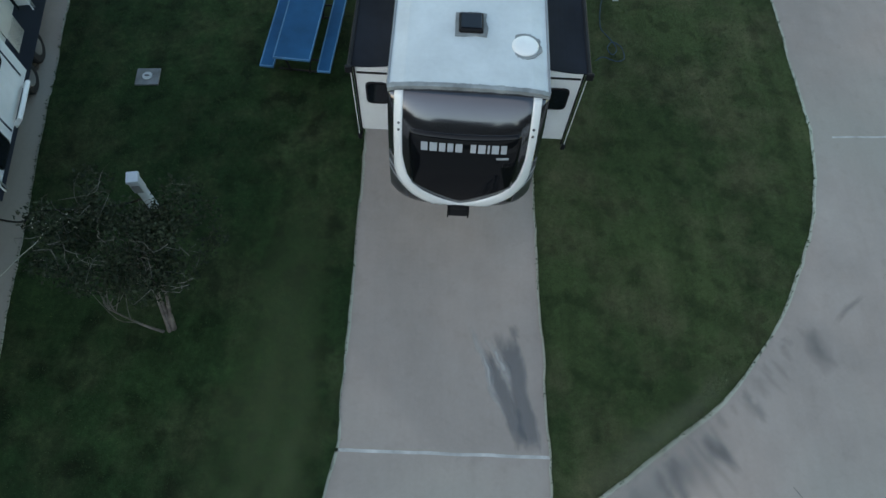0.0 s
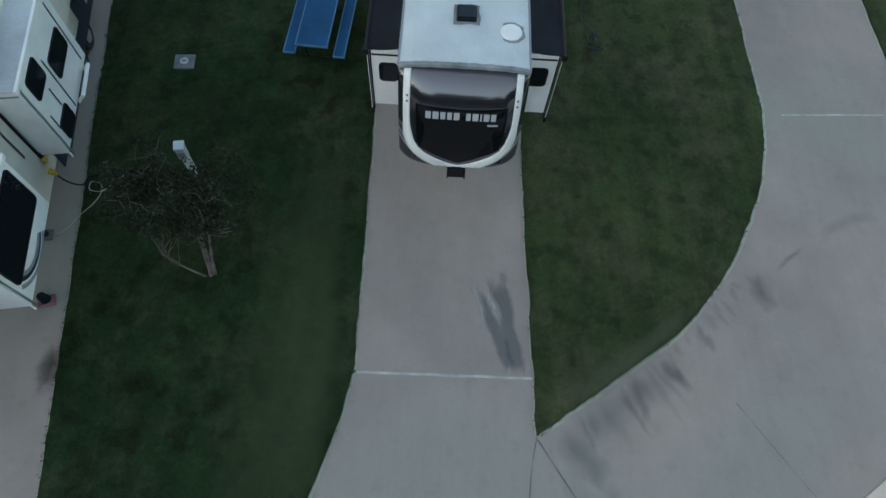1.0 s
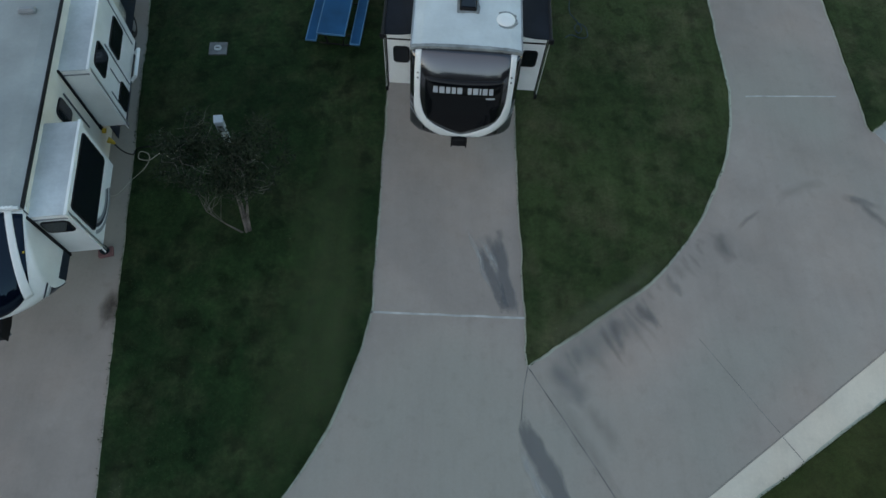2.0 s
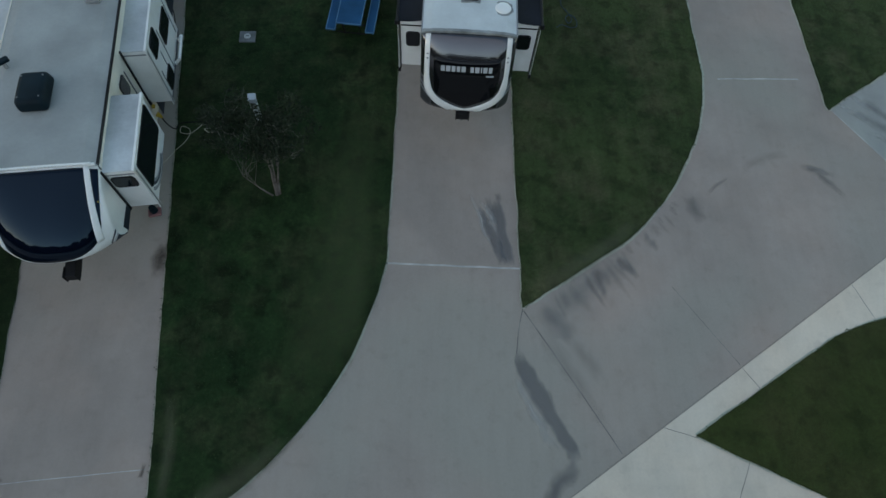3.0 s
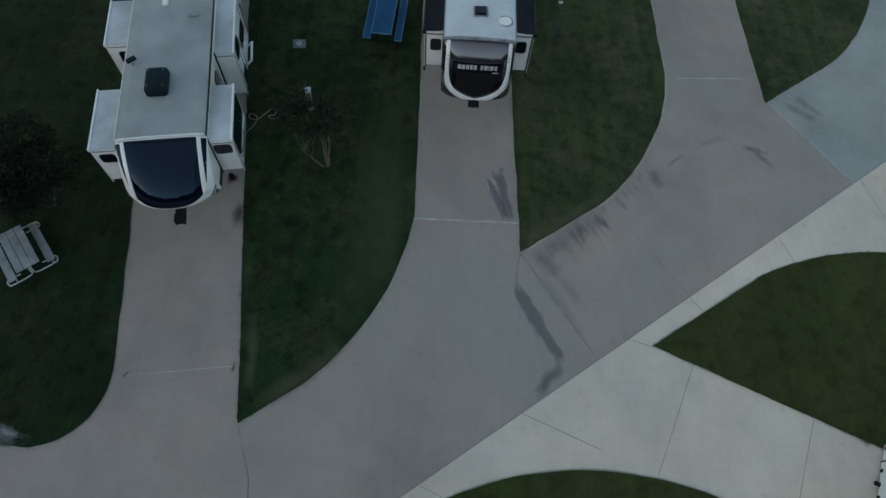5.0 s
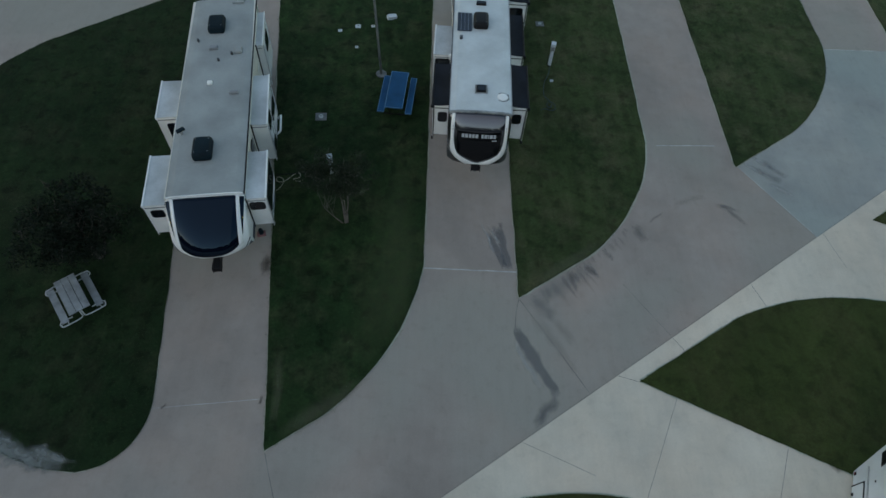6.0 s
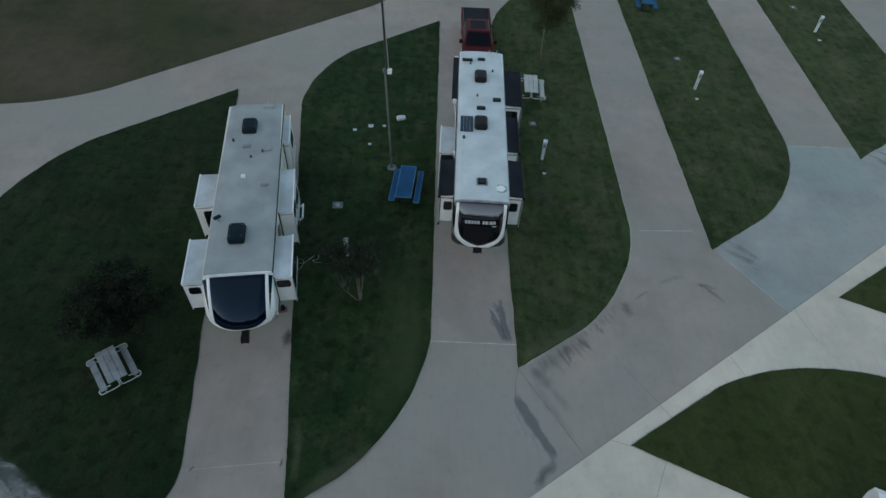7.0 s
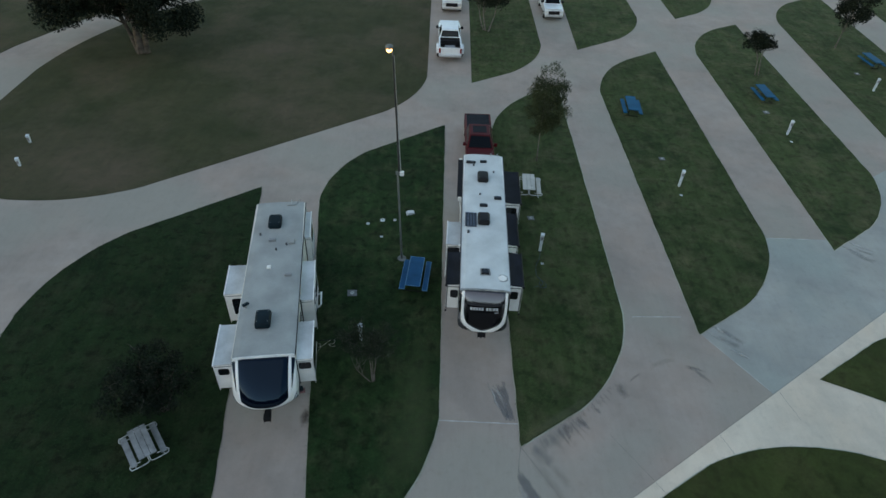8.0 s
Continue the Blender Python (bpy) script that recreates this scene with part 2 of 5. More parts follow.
M_CARGLASS = glass_dark("vehicle_glass", (0.004, 0.005, 0.007))
M_CARGLASS.node_tree.nodes["Principled BSDF"].inputs["IOR"].default_value = 1.3
M_WPAINT = plain("white_vehicle_paint", (0.72, 0.75, 0.78), 0.25, grime=0.06, coat=0.8)
M_TAIL = plain("red_lens", (0.25, 0.01, 0.01), 0.2, grime=0.1)
M_LENS = plain("clear_lens", (0.6, 0.62, 0.64), 0.15, grime=0.05)
M_HOSE = plain("blue_hose", (0.012, 0.045, 0.085), 0.6, grime=0.1)
M_WIRE = plain("pale_cable", (0.5, 0.47, 0.38), 0.5, grime=0.15)
M_YELLOW = plain("yellow_plug", (0.6, 0.38, 0.03), 0.5, grime=0.15)
M_SOLAR = glass_dark("solar_cells", (0.012, 0.018, 0.035), 0.12)
M_TEAL = plain("dark_pole_steel", (0.11, 0.11, 0.11), 0.3, 0.8, grime=0.2)
M_PINK = plain("faded_red_block", (0.26, 0.12, 0.12), 0.7, grime=0.2)
M_GLOW, _nt, _b = node_mat("lit_lamp_lens")
_b.inputs["Emission Color"].default_value = (1.0, 0.50, 0.13, 1)
_b.inputs["Emission Strength"].default_value = 1.9


# ---- building helpers ----
def mesh_from(bm, name, material, smooth=False):
    me = bpy.data.meshes.new(name)
    bmesh.ops.recalc_face_normals(bm, faces=bm.faces)
    bm.to_mesh(me)
    bm.free()
    if smooth:
        for p in me.polygons:
            p.use_smooth = True
    me.materials.append(material)
    return me


def part(name, bm, material, parent=None, label="", smooth=False):
    ob = new(name, mesh_from(bm, name, material, smooth))
    if parent is not None:
        ob.parent = parent
    return tagged(ob, label=label)


def thing(name, label, category, m=None, group="", kind=""):
    ob = new(name)
    ob.empty_display_size = 0.3
    if m is not None:
        ob.matrix_world = m
    return tagged(ob, label, category, group, kind)


def box(x0, x1, y0, y1, z0, z1, bevel=0.0, bm=None, seg=2):
    out = bm or bmesh.new()
    one = bmesh.new()
    bmesh.ops.create_cube(one, size=1)
    for v in one.verts:
        v.co = Vector((x0 + (v.co.x + 0.5) * (x1 - x0), y0 + (v.co.y + 0.5) * (y1 - y0), z0 + (v.co.z + 0.5) * (z1 - z0)))
    if bevel:
        bmesh.ops.bevel(one, geom=one.edges[:], offset=bevel, segments=seg, affect="EDGES", profile=0.5)
    add(out, one)
    return out


def add(out, one, m=None):
    if m is not None:
        one.transform(m)
    me = bpy.data.meshes.new("tmp")
    one.to_mesh(me)
    one.free()
    out.from_mesh(me)
    bpy.data.meshes.remove(me)
    return out


def tube(points, radii, seg=8, bm=None, closed=False):
    """A round bar through the points."""
    out = bm or bmesh.new()
    pts = [Vector(p) for p in points]
    if not isinstance(radii, (list, tuple)):
        radii = [radii] * len(pts)
    rings = []
    for i, p in enumerate(pts):
        a = pts[(i - 1) % len(pts)] if closed else pts[max(i - 1, 0)]
        b = pts[(i + 1) % len(pts)] if closed else pts[min(i + 1, len(pts) - 1)]
        d = (b - a).normalized()
        up = Vector((0, 0, 1)) if abs(d.z) < 0.9 else Vector((1, 0, 0))
        s = d.cross(up).normalized()
        u = s.cross(d)
        rings.append([out.verts.new(p + radii[i] * (math.cos(k * math.tau / seg) * s + math.sin(k * math.tau / seg) * u)) for k in range(seg)])
    n = len(rings)
    for i in range(n if closed else n - 1):
        r, q = rings[i], rings[(i + 1) % n]
        for k in range(seg):
            out.faces.new((r[k], r[(k + 1) % seg], q[(k + 1) % seg], q[k]))
    if not closed:
        out.faces.new(rings[0][::-1])
        out.faces.new(rings[-1])
    return out


def disc(x, y, z0, z1, r, seg=20, bm=None, r2=None):
    return tube([(x, y, z0), (x, y, z1)], [r, r if r2 is None else r2], seg, bm)


def prism(outline, z0, z1, bm=None, inset=0.0):
    """A flat slab over an outline in the plan; inset slopes its rim."""
    out = bm or bmesh.new()
    n = len(outline)
    low = [out.verts.new((x, y, z0)) for x, y in outline]
    top = [out.verts.new((x, y, z1)) for x, y in outline]
    out.faces.new(top)
    out.faces.new(low[::-1])
    for i in range(n):
        j = (i + 1) % n
        out.faces.new((low[i], low[j], top[j], top[i]))
    return out


def profile_x(outline, x0, x1, bm=None, bevel=0.0):
    """A side outline (y, z) drawn out across x."""
    out = bm or bmesh.new()
    one = bmesh.new()
    a = [one.verts.new((x0, y, z)) for y, z in outline]
    b = [one.verts.new((x1, y, z)) for y, z in outline]
    one.faces.new(a[::-1])
    one.faces.new(b)
    for i in range(len(outline)):
        j = (i + 1) % len(outline)
        one.faces.new((a[i], a[j], b[j], b[i]))
    if bevel:
        bmesh.ops.recalc_face_normals(one, faces=one.faces)
        bmesh.ops.bevel(one, geom=one.edges[:], offset=bevel, segments=2, affect="EDGES", profile=0.5)
    return add(out, one)


def ribbon(points, width, z, bm=None):
    """A flat strip with uv over it."""
    out = bm or bmesh.new()
    uvl = out.loops.layers.uv.verify()
    pts = [Vector((*p, 0)) for p in points]
    w = width if isinstance(width, (list, tuple)) else [width] * len(pts)
    row = []
    for i, p in enumerate(pts):
        d = (pts[min(i + 1, len(pts) - 1)] - pts[max(i - 1, 0)]).normalized()
        s = Vector((d.y, -d.x, 0)) * (w[i] / 2)
        row.append((out.verts.new((p - s) + Vector((0, 0, z))), out.verts.new((p + s) + Vector((0, 0, z)))))
    n = len(row) - 1
    for i in range(n):
        f = out.faces.new((row[i][0], row[i][1], row[i + 1][1], row[i + 1][0]))
        for l, uv in zip(f.loops, ((0, i / n), (1, i / n), (1, (i + 1) / n), (0, (i + 1) / n))):
            l[uvl].uv = uv
    return out


def fillet(corners, step=0.35):
    """An outline through corners (x, y, t); t is how far from the corner its rounding begins."""
    out = []
    n = len(corners)
    for i, (x, y, t) in enumerate(corners):
        c = Vector((x, y))
        if not t:
            out.append((x, y))
            continue
        a = (Vector(corners[i - 1][:2]) - c).normalized() * t + c
        b = (Vector(corners[(i + 1) % n][:2]) - c).normalized() * t + c
        k = max(6, int(t * 2 / step))
        for s in range(k + 1):
            q = s / k
            out.append(tuple((1 - q) ** 2 * a + 2 * q * (1 - q) * (0.7 * c + 0.15 * (a + b)) + q * q * b))
    return out


def smooth_line(points, k=6):
    """A soft curve through a few points."""
    p = [Vector(q) for q in points]
    p = [2 * p[0] - p[1]] + p + [2 * p[-1] - p[-2]]
    out = []
    for i in range(1, len(p) - 2):
        for s in range(k):
            t = s / k
            out.append(0.5 * (2 * p[i] + (p[i + 1] - p[i - 1]) * t + (2 * p[i - 1] - 5 * p[i] + 4 * p[i + 1] - p[i + 2]) * t * t + (3 * p[i] - p[i - 1] - 3 * p[i + 1] + p[i + 2]) * t ** 3))
    out.append(p[-2])
    return [tuple(v) for v in out]


# ---- ground, paving, lawns ----
ground = part("ground", prism([(-420, -420), (420, -420), (420, 420), (-420, 420)], -0.6, -0.06), M_FIELD)
tagged(ground, "dry grass field around the campground", "ground", kind="structure")


def road_y(x):
    return -7.80 + 0.673 * x


def paving(name, outline, material, label):
    ob = part(name, prism(outline, -0.2, 0.0), material)
    return tagged(ob, label, "pavement", kind="structure")


pave_main = paving("pavement_sites", [(-47, road_y(-47)), (14.66, road_y(14.66)), (12.23, 5.89), (19.05, 14.35), (23.3, 14.35), (30.2, 22.0),
                                      (62, 43), (62, 82), (-47, 82)], M_CONC, "worn pinkish grey concrete of the trailer sites")
pave_grey = paving("pavement_lane", [(14.663, road_y(14.663)), (62, road_y(62)), (62, 42.99), (30.2, 21.995), (23.3, 14.345), (19.05, 14.345), (12.234, 5.885)],
                   M_CONC2, "cleaner blue-grey concrete of the lane")
pave_pale = paving("pavement_road", [(-47, road_y(-47) - 0.006), (62, road_y(62) - 0.006), (62, 12), (10, -26), (-47, -62)], M_CONC3,
                   "pale newer concrete of the through road")

LAWNS = {
    "lawn_between_trailers": [(-6.88, -7.12, 0), (-1.86, -3.75, 3.95), (-1.64, 27.2, 0), (-10.42, 20.55, 4.0)],
    "lawn_beside_pad": [(1.88, -1.16, 0), (8.27, 3.1, 4.1), (8.30, 34.9, 0), (1.95, 30.2, 4.2)],
    "lawn_east": [(12.17, 5.88, 0), (19.05, 10.5, 4.2), (19.33, 43.39, 0), (12.05, 38.4, 4.5)],
    "lawn_far_east": [(23.1, 13.3, 0), (30.15, 18.2, 4.2), (30.41, 51.74, 0), (23.49, 47.69, 4.5)],
    "lawn_last_east": [(33.99, 21.52, 0), (43.3, 27.3, 4.2), (44.5, 62.6, 0), (35.9, 57.2, 4.5)],
    "lawn_corner_east": [(47.6, 30.1, 0), (57.0, 36.3, 4.2), (57.0, 71.7, 0), (49.3, 66.6, 4.5)],
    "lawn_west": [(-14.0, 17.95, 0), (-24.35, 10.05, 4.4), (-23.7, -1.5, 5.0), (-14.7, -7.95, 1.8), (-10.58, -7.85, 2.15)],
    "field_north": [(-25.5, 14.75, 4.5), (-3.25, 31.55, 4.2), (-3.3, 78, 0), (-12, 72, 2.0), (-37.0, 42.0, 8.0), (-37.2, 17.0, 6.0)],
    "lawn_north_a": [(0.72, 34.85, 0), (7.9, 39.6, 4.2), (8.1, 78, 0), (1.35, 78, 0)],
    "lawn_north_b": [(11.5, 43.1, 0), (19.6, 48.5, 4.2), (19.9, 78, 0), (12.2, 78, 0)],
    "lawn_north_c": [(24.0, 52.7, 0), (30.6, 57.1, 4.2), (31.0, 78, 0), (23.7, 78, 0)],
    "field_west": [(-47.2, 10, 0), (-41.5, 24, 0), (-42.4, 36.5, 3.0), (-34.0, 54.0, 3.0), (-19, 78, 0), (-60, 82.2, 0)],
    "field_southwest": [(-47.2, 8, 0), (-30.5, 8.0, 5.0), (-30.5, -12.0, 5.0), (-47.2, -24, 0)],
}
for k, (dx, dy) in enumerate(((0, 0), (11.4, 7.53), (-11.4, -7.5))):
    LAWNS[("lawn_south", "lawn_south_east", "lawn_south_west")[k]] = [
        (6.04 + dx, -4.46 + dy, 0), (25.0 + dx, -13.4 + dy, 0), (30.0 + dx, -7.4 + dy, 3.0), (14.35 + dx, 0.70 + dy, 4.8)]

NEAR = ("lawn_between_trailers", "lawn_beside_pad", "lawn_east", "lawn_west", "lawn_south", "lawn_south_west")
OUTLINES = {}


def inside(poly, x, y):
    hit = np.zeros(len(x), bool)
    px, py = np.array(poly).T
    for i in range(len(px)):
        j = i - 1
        c = ((py[i] > y) != (py[j] > y)) & (x < (px[j] - px[i]) * (y - py[i]) / (py[j] - py[i] + 1e-12) + px[i])
        hit ^= c
    return hit


def wander(line, amount, seed):
    """The same outline with a trimmer's small waviness."""
    out = []
    for i, (x, y) in enumerate(line):
        x2, y2 = line[(i + 1) % len(line)]
        d = math.hypot(x2 - x, y2 - y)
        k = max(1, int(d / 0.18))
        for s in range(k):
            px, py = x + (x2 - x) * s / k, y + (y2 - y) * s / k
            nx, ny = (y2 - y) / (d + 1e-9), -(x2 - x) / (d + 1e-9)
            a = amount * (noise.noise((px * 0.9, py * 0.9, seed)) + 0.7 * noise.noise((px * 4, py * 4, seed)))
            out.append((px + nx * a, py + ny * a))
    return out


for k, (name, corners) in enumerate(LAWNS.items()):
    line = fillet(corners)
    near = name in NEAR
    if near or name in ("lawn_far_east", "lawn_south_east"):
        line = wander(line, 0.022 if name.startswith("lawn_south") else 0.04, k * 7.3)
    OUTLINES[name] = line
    lawn = part(name, prism(line, -0.15, 0.03), M_FIELD if name.startswith("field") else M_GRASS_DIM if name == "lawn_west" else M_GRASS_O if name.startswith("lawn_south") else M_GRASS if name == "lawn_between_trailers" else M_GRASS_F)
    tagged(lawn, "large dry brownish green field" if name.startswith("field") else "mown dark green lawn edged by concrete", "lawn", kind="structure")
    if near or name in ("lawn_far_east", "lawn_south_east"):
        most, usual = (0.17, 0.21) if name == "lawn_beside_pad" else (0.07, 0.05) if name == "lawn_west" else (0.13, 0.10)
        part("dust_edge", ribbon([*line, line[0]], [min(most * (0.5 if -9 < x < -5 or 1.7 < x < 2.06 else 1), max(0.03, usual + 0.18 * noise.noise((x * 0.6, y * 0.6, 2)) + 0.09 * noise.noise((x * 4, y * 4, 2)))) for x, y in (*line, line[0])], 0.004), M_EDGE, lawn, "pale dusty trimmed edge")


def blades(name, outlines, density, edge_density, size, seed):
    """Grass blades over the lawns and thicker along their rims, in one mesh."""
    rng = np.random.default_rng(seed)
    X, Y = [], []
    for line in outlines:
        a = np.array(line)
        lo, hi = a.min(0), a.max(0)
        n = int((hi[0] - lo[0]) * (hi[1] - lo[1]) * density)
        x, y = rng.uniform(lo[0], hi[0], n), rng.uniform(lo[1], hi[1], n)
        ok = inside(line, x, y)
        X.append(x[ok]); Y.append(y[ok])
        b = np.roll(a, -1, 0)
        for p, q in zip(a, b):
            k = int(np.hypot(*(q - p)) * edge_density)
            t = rng.random(k)[:, None]
            e = p + (q - p) * t + rng.normal(0, 0.022, (k, 2))
            X.append(e[:, 0]); Y.append(e[:, 1])
    x, y = np.concatenate(X), np.concatenate(Y)
    n = len(x)
    ang, lean = rng.uniform(0, math.tau, n), rng.uniform(0.3, 1.3, n)
    h = size * rng.uniform(0.6, 1.5, n)
    w = size * 0.22 * rng.uniform(0.7, 1.4, n)
    tipdir = rng.uniform(0, math.tau, n)
    v = np.zeros((n, 3, 3))
    v[:, 0] = np.stack([x + w * np.cos(ang), y + w * np.sin(ang), np.full(n, 0.02)], 1)
    v[:, 1] = np.stack([x - w * np.cos(ang), y - w * np.sin(ang), np.full(n, 0.02)], 1)
    v[:, 2] = np.stack([x + h * lean * 0.6 * np.cos(tipdir), y + h * lean * 0.6 * np.sin(tipdir), 0.02 + h * 0.9], 1)
    me = bpy.data.meshes.new(name)
    me.vertices.add(n * 3); me.loops.add(n * 3); me.polygons.add(n)
    me.vertices.foreach_set("co", v.ravel())
    me.loops.foreach_set("vertex_index", np.arange(n * 3))
    me.polygons.foreach_set("loop_start", np.arange(0, n * 3, 3))
    me.polygons.foreach_set("loop_total", np.full(n, 3))
    me.update(); me.validate()
    me.materials.append(M_BLADE)
    return tagged(new(name, me), "short dark green mown grass blades", "grass", kind="stuff")


blades("grass", [OUTLINES[n] for n in NEAR], 170, 70, 0.045, 5)


# ---- joints, cracks and stains in the concrete ----
def joint(pave, points, width, material, label):
    return part("joint", ribbon(wander_open(points), width * 0.8, 0.004), material, pave, label)


def wander_open(points, amount=0.012):
    out = []
    for (x, y), (x2, y2) in zip(points, points[1:]):
        k = max(1, int(math.hypot(x2 - x, y2 - y) / 0.25))
        for s in range(k):
            px, py = x + (x2 - x) * s / k, y + (y2 - y) * s / k
            out.append((px + amount * noise.noise((px * 2, py * 2, 3)), py + amount * noise.noise((px * 2, py * 2, 9))))
    return out + [points[-1]]


joint(pave_main, [(-1.85, 0.06), (1.87, -0.02)], 0.07, M_JOINT_L, "pale dusty joint")
joint(pave_main, [(-10.85, -5.78), (-7.2, -5.38)], 0.024, M_JOINT_L, "pale dusty joint")
joint(pave_main, [(8.75, 7.0), (11.5, 7.1)], 0.06, M_JOINT_L, "pale dusty joint")
joint(pave_main, [(1.88, -1.2), (1.72, -1.9), (1.66, -2.45)], 0.03, M_JOINT_D, "thin dark crack")
joint(pave_main, [(1.9, -1.25), (2.65, -2.44), (4.13, -4.9)], 0.03, M_JOINT_D, "thin dark crack")
joint(pave_main, [(6.05, -0.45), (6.8, -1.57), (7.52, -2.63)], 0.019, M_JOINT_D, "thin dark crack")
joint(pave_main, [(-6.85, -7.2), (-6.35, -8.6), (-5.9, -11.7)], 0.03, M_JOINT_D, "thin dark crack")
joint(pave_main, [(-47, road_y(-47) + 0.03), (14.6, road_y(14.6) + 0.03)], 0.009, M_JOINT_D, "dark construction joint")
joint(pave_grey, [(14.7, road_y(14.7) + 0.03), (62, road_y(62) + 0.03)], 0.009, M_JOINT_D, "dark construction joint")
joint(pave_grey, [(19.1, 14.33), (23.2, 14.33)], 0.05, M_JOINT_L, "pale dusty joint")
joint(pave_grey, [(12.3, 5.8), (14.62, 2.2)], 0.04, M_JOINT_L, "pale dusty joint")
for a, b in (((7.56, -2.72), (7.92, -3.25)), ((5.26, -4.27), (6.05, -4.5)), ((1.66, -6.7), (4.0, -7.75)), ((7.26, -5.06), (5.6, -8.45)),
             ((10.72, -6.78), (9.3, -9.9)), ((11.2, -0.3), (11.6, -1.45)), ((-1.44, -8.8), (-0.8, -9.1)), ((15.0, 2.25), (15.4, 0.6))):
    joint(pave_pale, [a, b], 0.018, M_JOINT_D, "dark saw-cut joint")


def soft_stain(pave, points, wide, material, label, z=0.006):
    line = smooth_line(points)
    part("stain", ribbon(line, wide, z), material, pave, label)


# the forked tyre scuff on the trailer's own pad
def tapered(pave, points, widths, material, label, z):
    """A stain whose width runs through the given widths along its length."""
    way = [(x + 0.05 * noise.noise((x * 2.3, y * 2.3, 1)) + 0.03 * noise.noise((x * 7, y * 7, 2)), y + 0.05 * noise.noise((x * 2.3, y * 2.3, 5))) for x, y in smooth_line(points)]
    n = len(way) - 1
    w = []
    for i in range(n + 1):
        f = i / n * (len(widths) - 1)
        k = min(int(f), len(widths) - 2)
        w.append(widths[k] + (widths[k + 1] - widths[k]) * (f - k))
    return part("stain", ribbon(way, w, z), material, pave, label)


tapered(pave_main, [(1.10, 2.30), (1.25, 1.79), (1.37, 1.38), (1.42, 0.98), (1.48, 0.6), (1.50, 0.3), (1.50, 0.0)], [0.42, 0.5, 0.42, 0.38, 0.42, 0.48, 0.46], M_SMEAR_T, "dark forked tyre scuff", 0.006)
tapered(pave_main, [(0.73, 2.10), (0.87, 1.69), (0.96, 1.35), (1.09, 1.07), (1.20, 0.72), (1.30, 0.43), (1.40, 0.02)], [0.10, 0.2, 0.28, 0.36, 0.34, 0.30, 0.26], M_SMEAR_T, "dark forked tyre scuff", 0.007)
tapered(pave_main, [(1.33, 2.42), (1.35, 2.25), (1.36, 2.05)], [0.2, 0.26, 0.12], M_STAIN_F, "dark forked tyre scuff", 0.008)
tapered(pave_main, [(0.46, 2.4), (0.66, 1.92), (0.81, 1.46), (0.92, 1.06), (1.16, 0.5)], [0.08, 0.2, 0.2, 0.16, 0.08], M_STAIN_L, "pale scuff", 0.009)
tapered(pave_main, [(0.78, 2.22), (0.99, 1.83), (1.12, 1.51), (1.20, 1.15)], [0.16, 0.24, 0.28, 0.12], M_STAIN_L, "pale scuff", 0.010)
# the crooked runoff stain below the crack
tapered(pave_main, [(1.69, -2.25), (1.82, -2.83), (2.22, -3.56), (2.54, -4.2), (2.90, -4.8), (3.0, -5.2)], [0.10, 0.52, 0.60, 0.42, 0.44, 0.46], M_SMEAR_T, "dark runoff stain", 0.006)
tapered(pave_main, [(3.02, -5.0), (2.82, -5.37), (2.53, -5.6), (2.30, -5.95), (2.0, -6.2)], [0.36, 0.6, 0.56, 0.5, 0.3], M_STAIN, "faint runoff stain", 0.007)
tapered(pave_main, [(1.55, -2.9), (1.80, -3.5), (2.15, -4.2), (2.5, -4.9)], [0.1, 0.3, 0.35, 0.2], M_STAIN_L, "pale streak", 0.008)
tapered(pave_main, [(2.2, -1.5), (2.71, -2.38), (3.07, -2.97), (3.46, -3.59), (4.1, -4.75)], [0.4, 0.7, 0.6, 0.4, 0.2], M_RUNOFF, "runoff stain along the crack", 0.0066)
tapered(pave_main, [(2.95, -1.9), (3.5, -2.55), (3.9, -3.2)], [0.3, 0.6, 0.3], M_RUNOFF, "faint runoff stain", 0.0064)
# dirt washed off the lawn: a film along the edge, then streaks
tapered(pave_main, [(2.1, -1.5), (3.2, -0.85), (4.3, -0.05), (5.3, 0.65)], [0.5, 1.1, 1.2, 0.7], M_FILM, "dirt film", 0.005)
tapered(pave_main, [(2.2, -1.15), (2.81, -1.62), (3.3, -2.0)], [0.5, 0.9, 0.5], M_STAIN_F, "dark dirt smear", 0.0056)
tapered(pave_main, [(3.90, 0.05), (4.06, -0.4), (4.18, -1.05)], [0.34, 0.4, 0.16], M_STAIN_S, "dark smear", 0.0068)
tapered(pave_main, [(4.6, 0.42), (4.86, 0.1), (5.2, -0.3)], [0.3, 0.42, 0.16], M_STAIN_S, "dark smear", 0.0068)
tapered(pave_main, [(6.98, 2.5), (7.14, 2.05), (7.32, 1.5)], [0.4, 0.7, 0.4], M_STAIN_S, "dark smear", 0.0068)
tapered(pave_main, [(7.6, 2.6), (7.95, 2.85), (8.4, 3.2)], [0.12, 0.2, 0.1], M_STAIN_F, "dark smear", 0.0068)
tapered(pave_main, [(10.6, 3.72), (11.05, 3.48), (11.46, 3.09), (11.9, 2.4)], [0.2, 0.46, 0.36, 0.12], M_STAIN_S, "dark tyre scuff", 0.0068)
tapered(pave_main, [(10.9, 3.58), (11.3, 3.5), (11.75, 3.32)], [0.2, 0.3, 0.16], M_STAIN_F, "dark tyre scuff", 0.0074)
tapered(pave_main, [(8.7, 3.4), (9.48, 3.83), (10.4, 4.15)], [0.2, 0.5, 0.3], M_RUNOFF, "faint smear", 0.0074)
srng = random.Random(4)
rim = [(1.95, -1.13), (2.95, -0.47), (3.97, 0.27), (5.11, 1.03), (5.82, 1.73), (6.7, 2.6)]
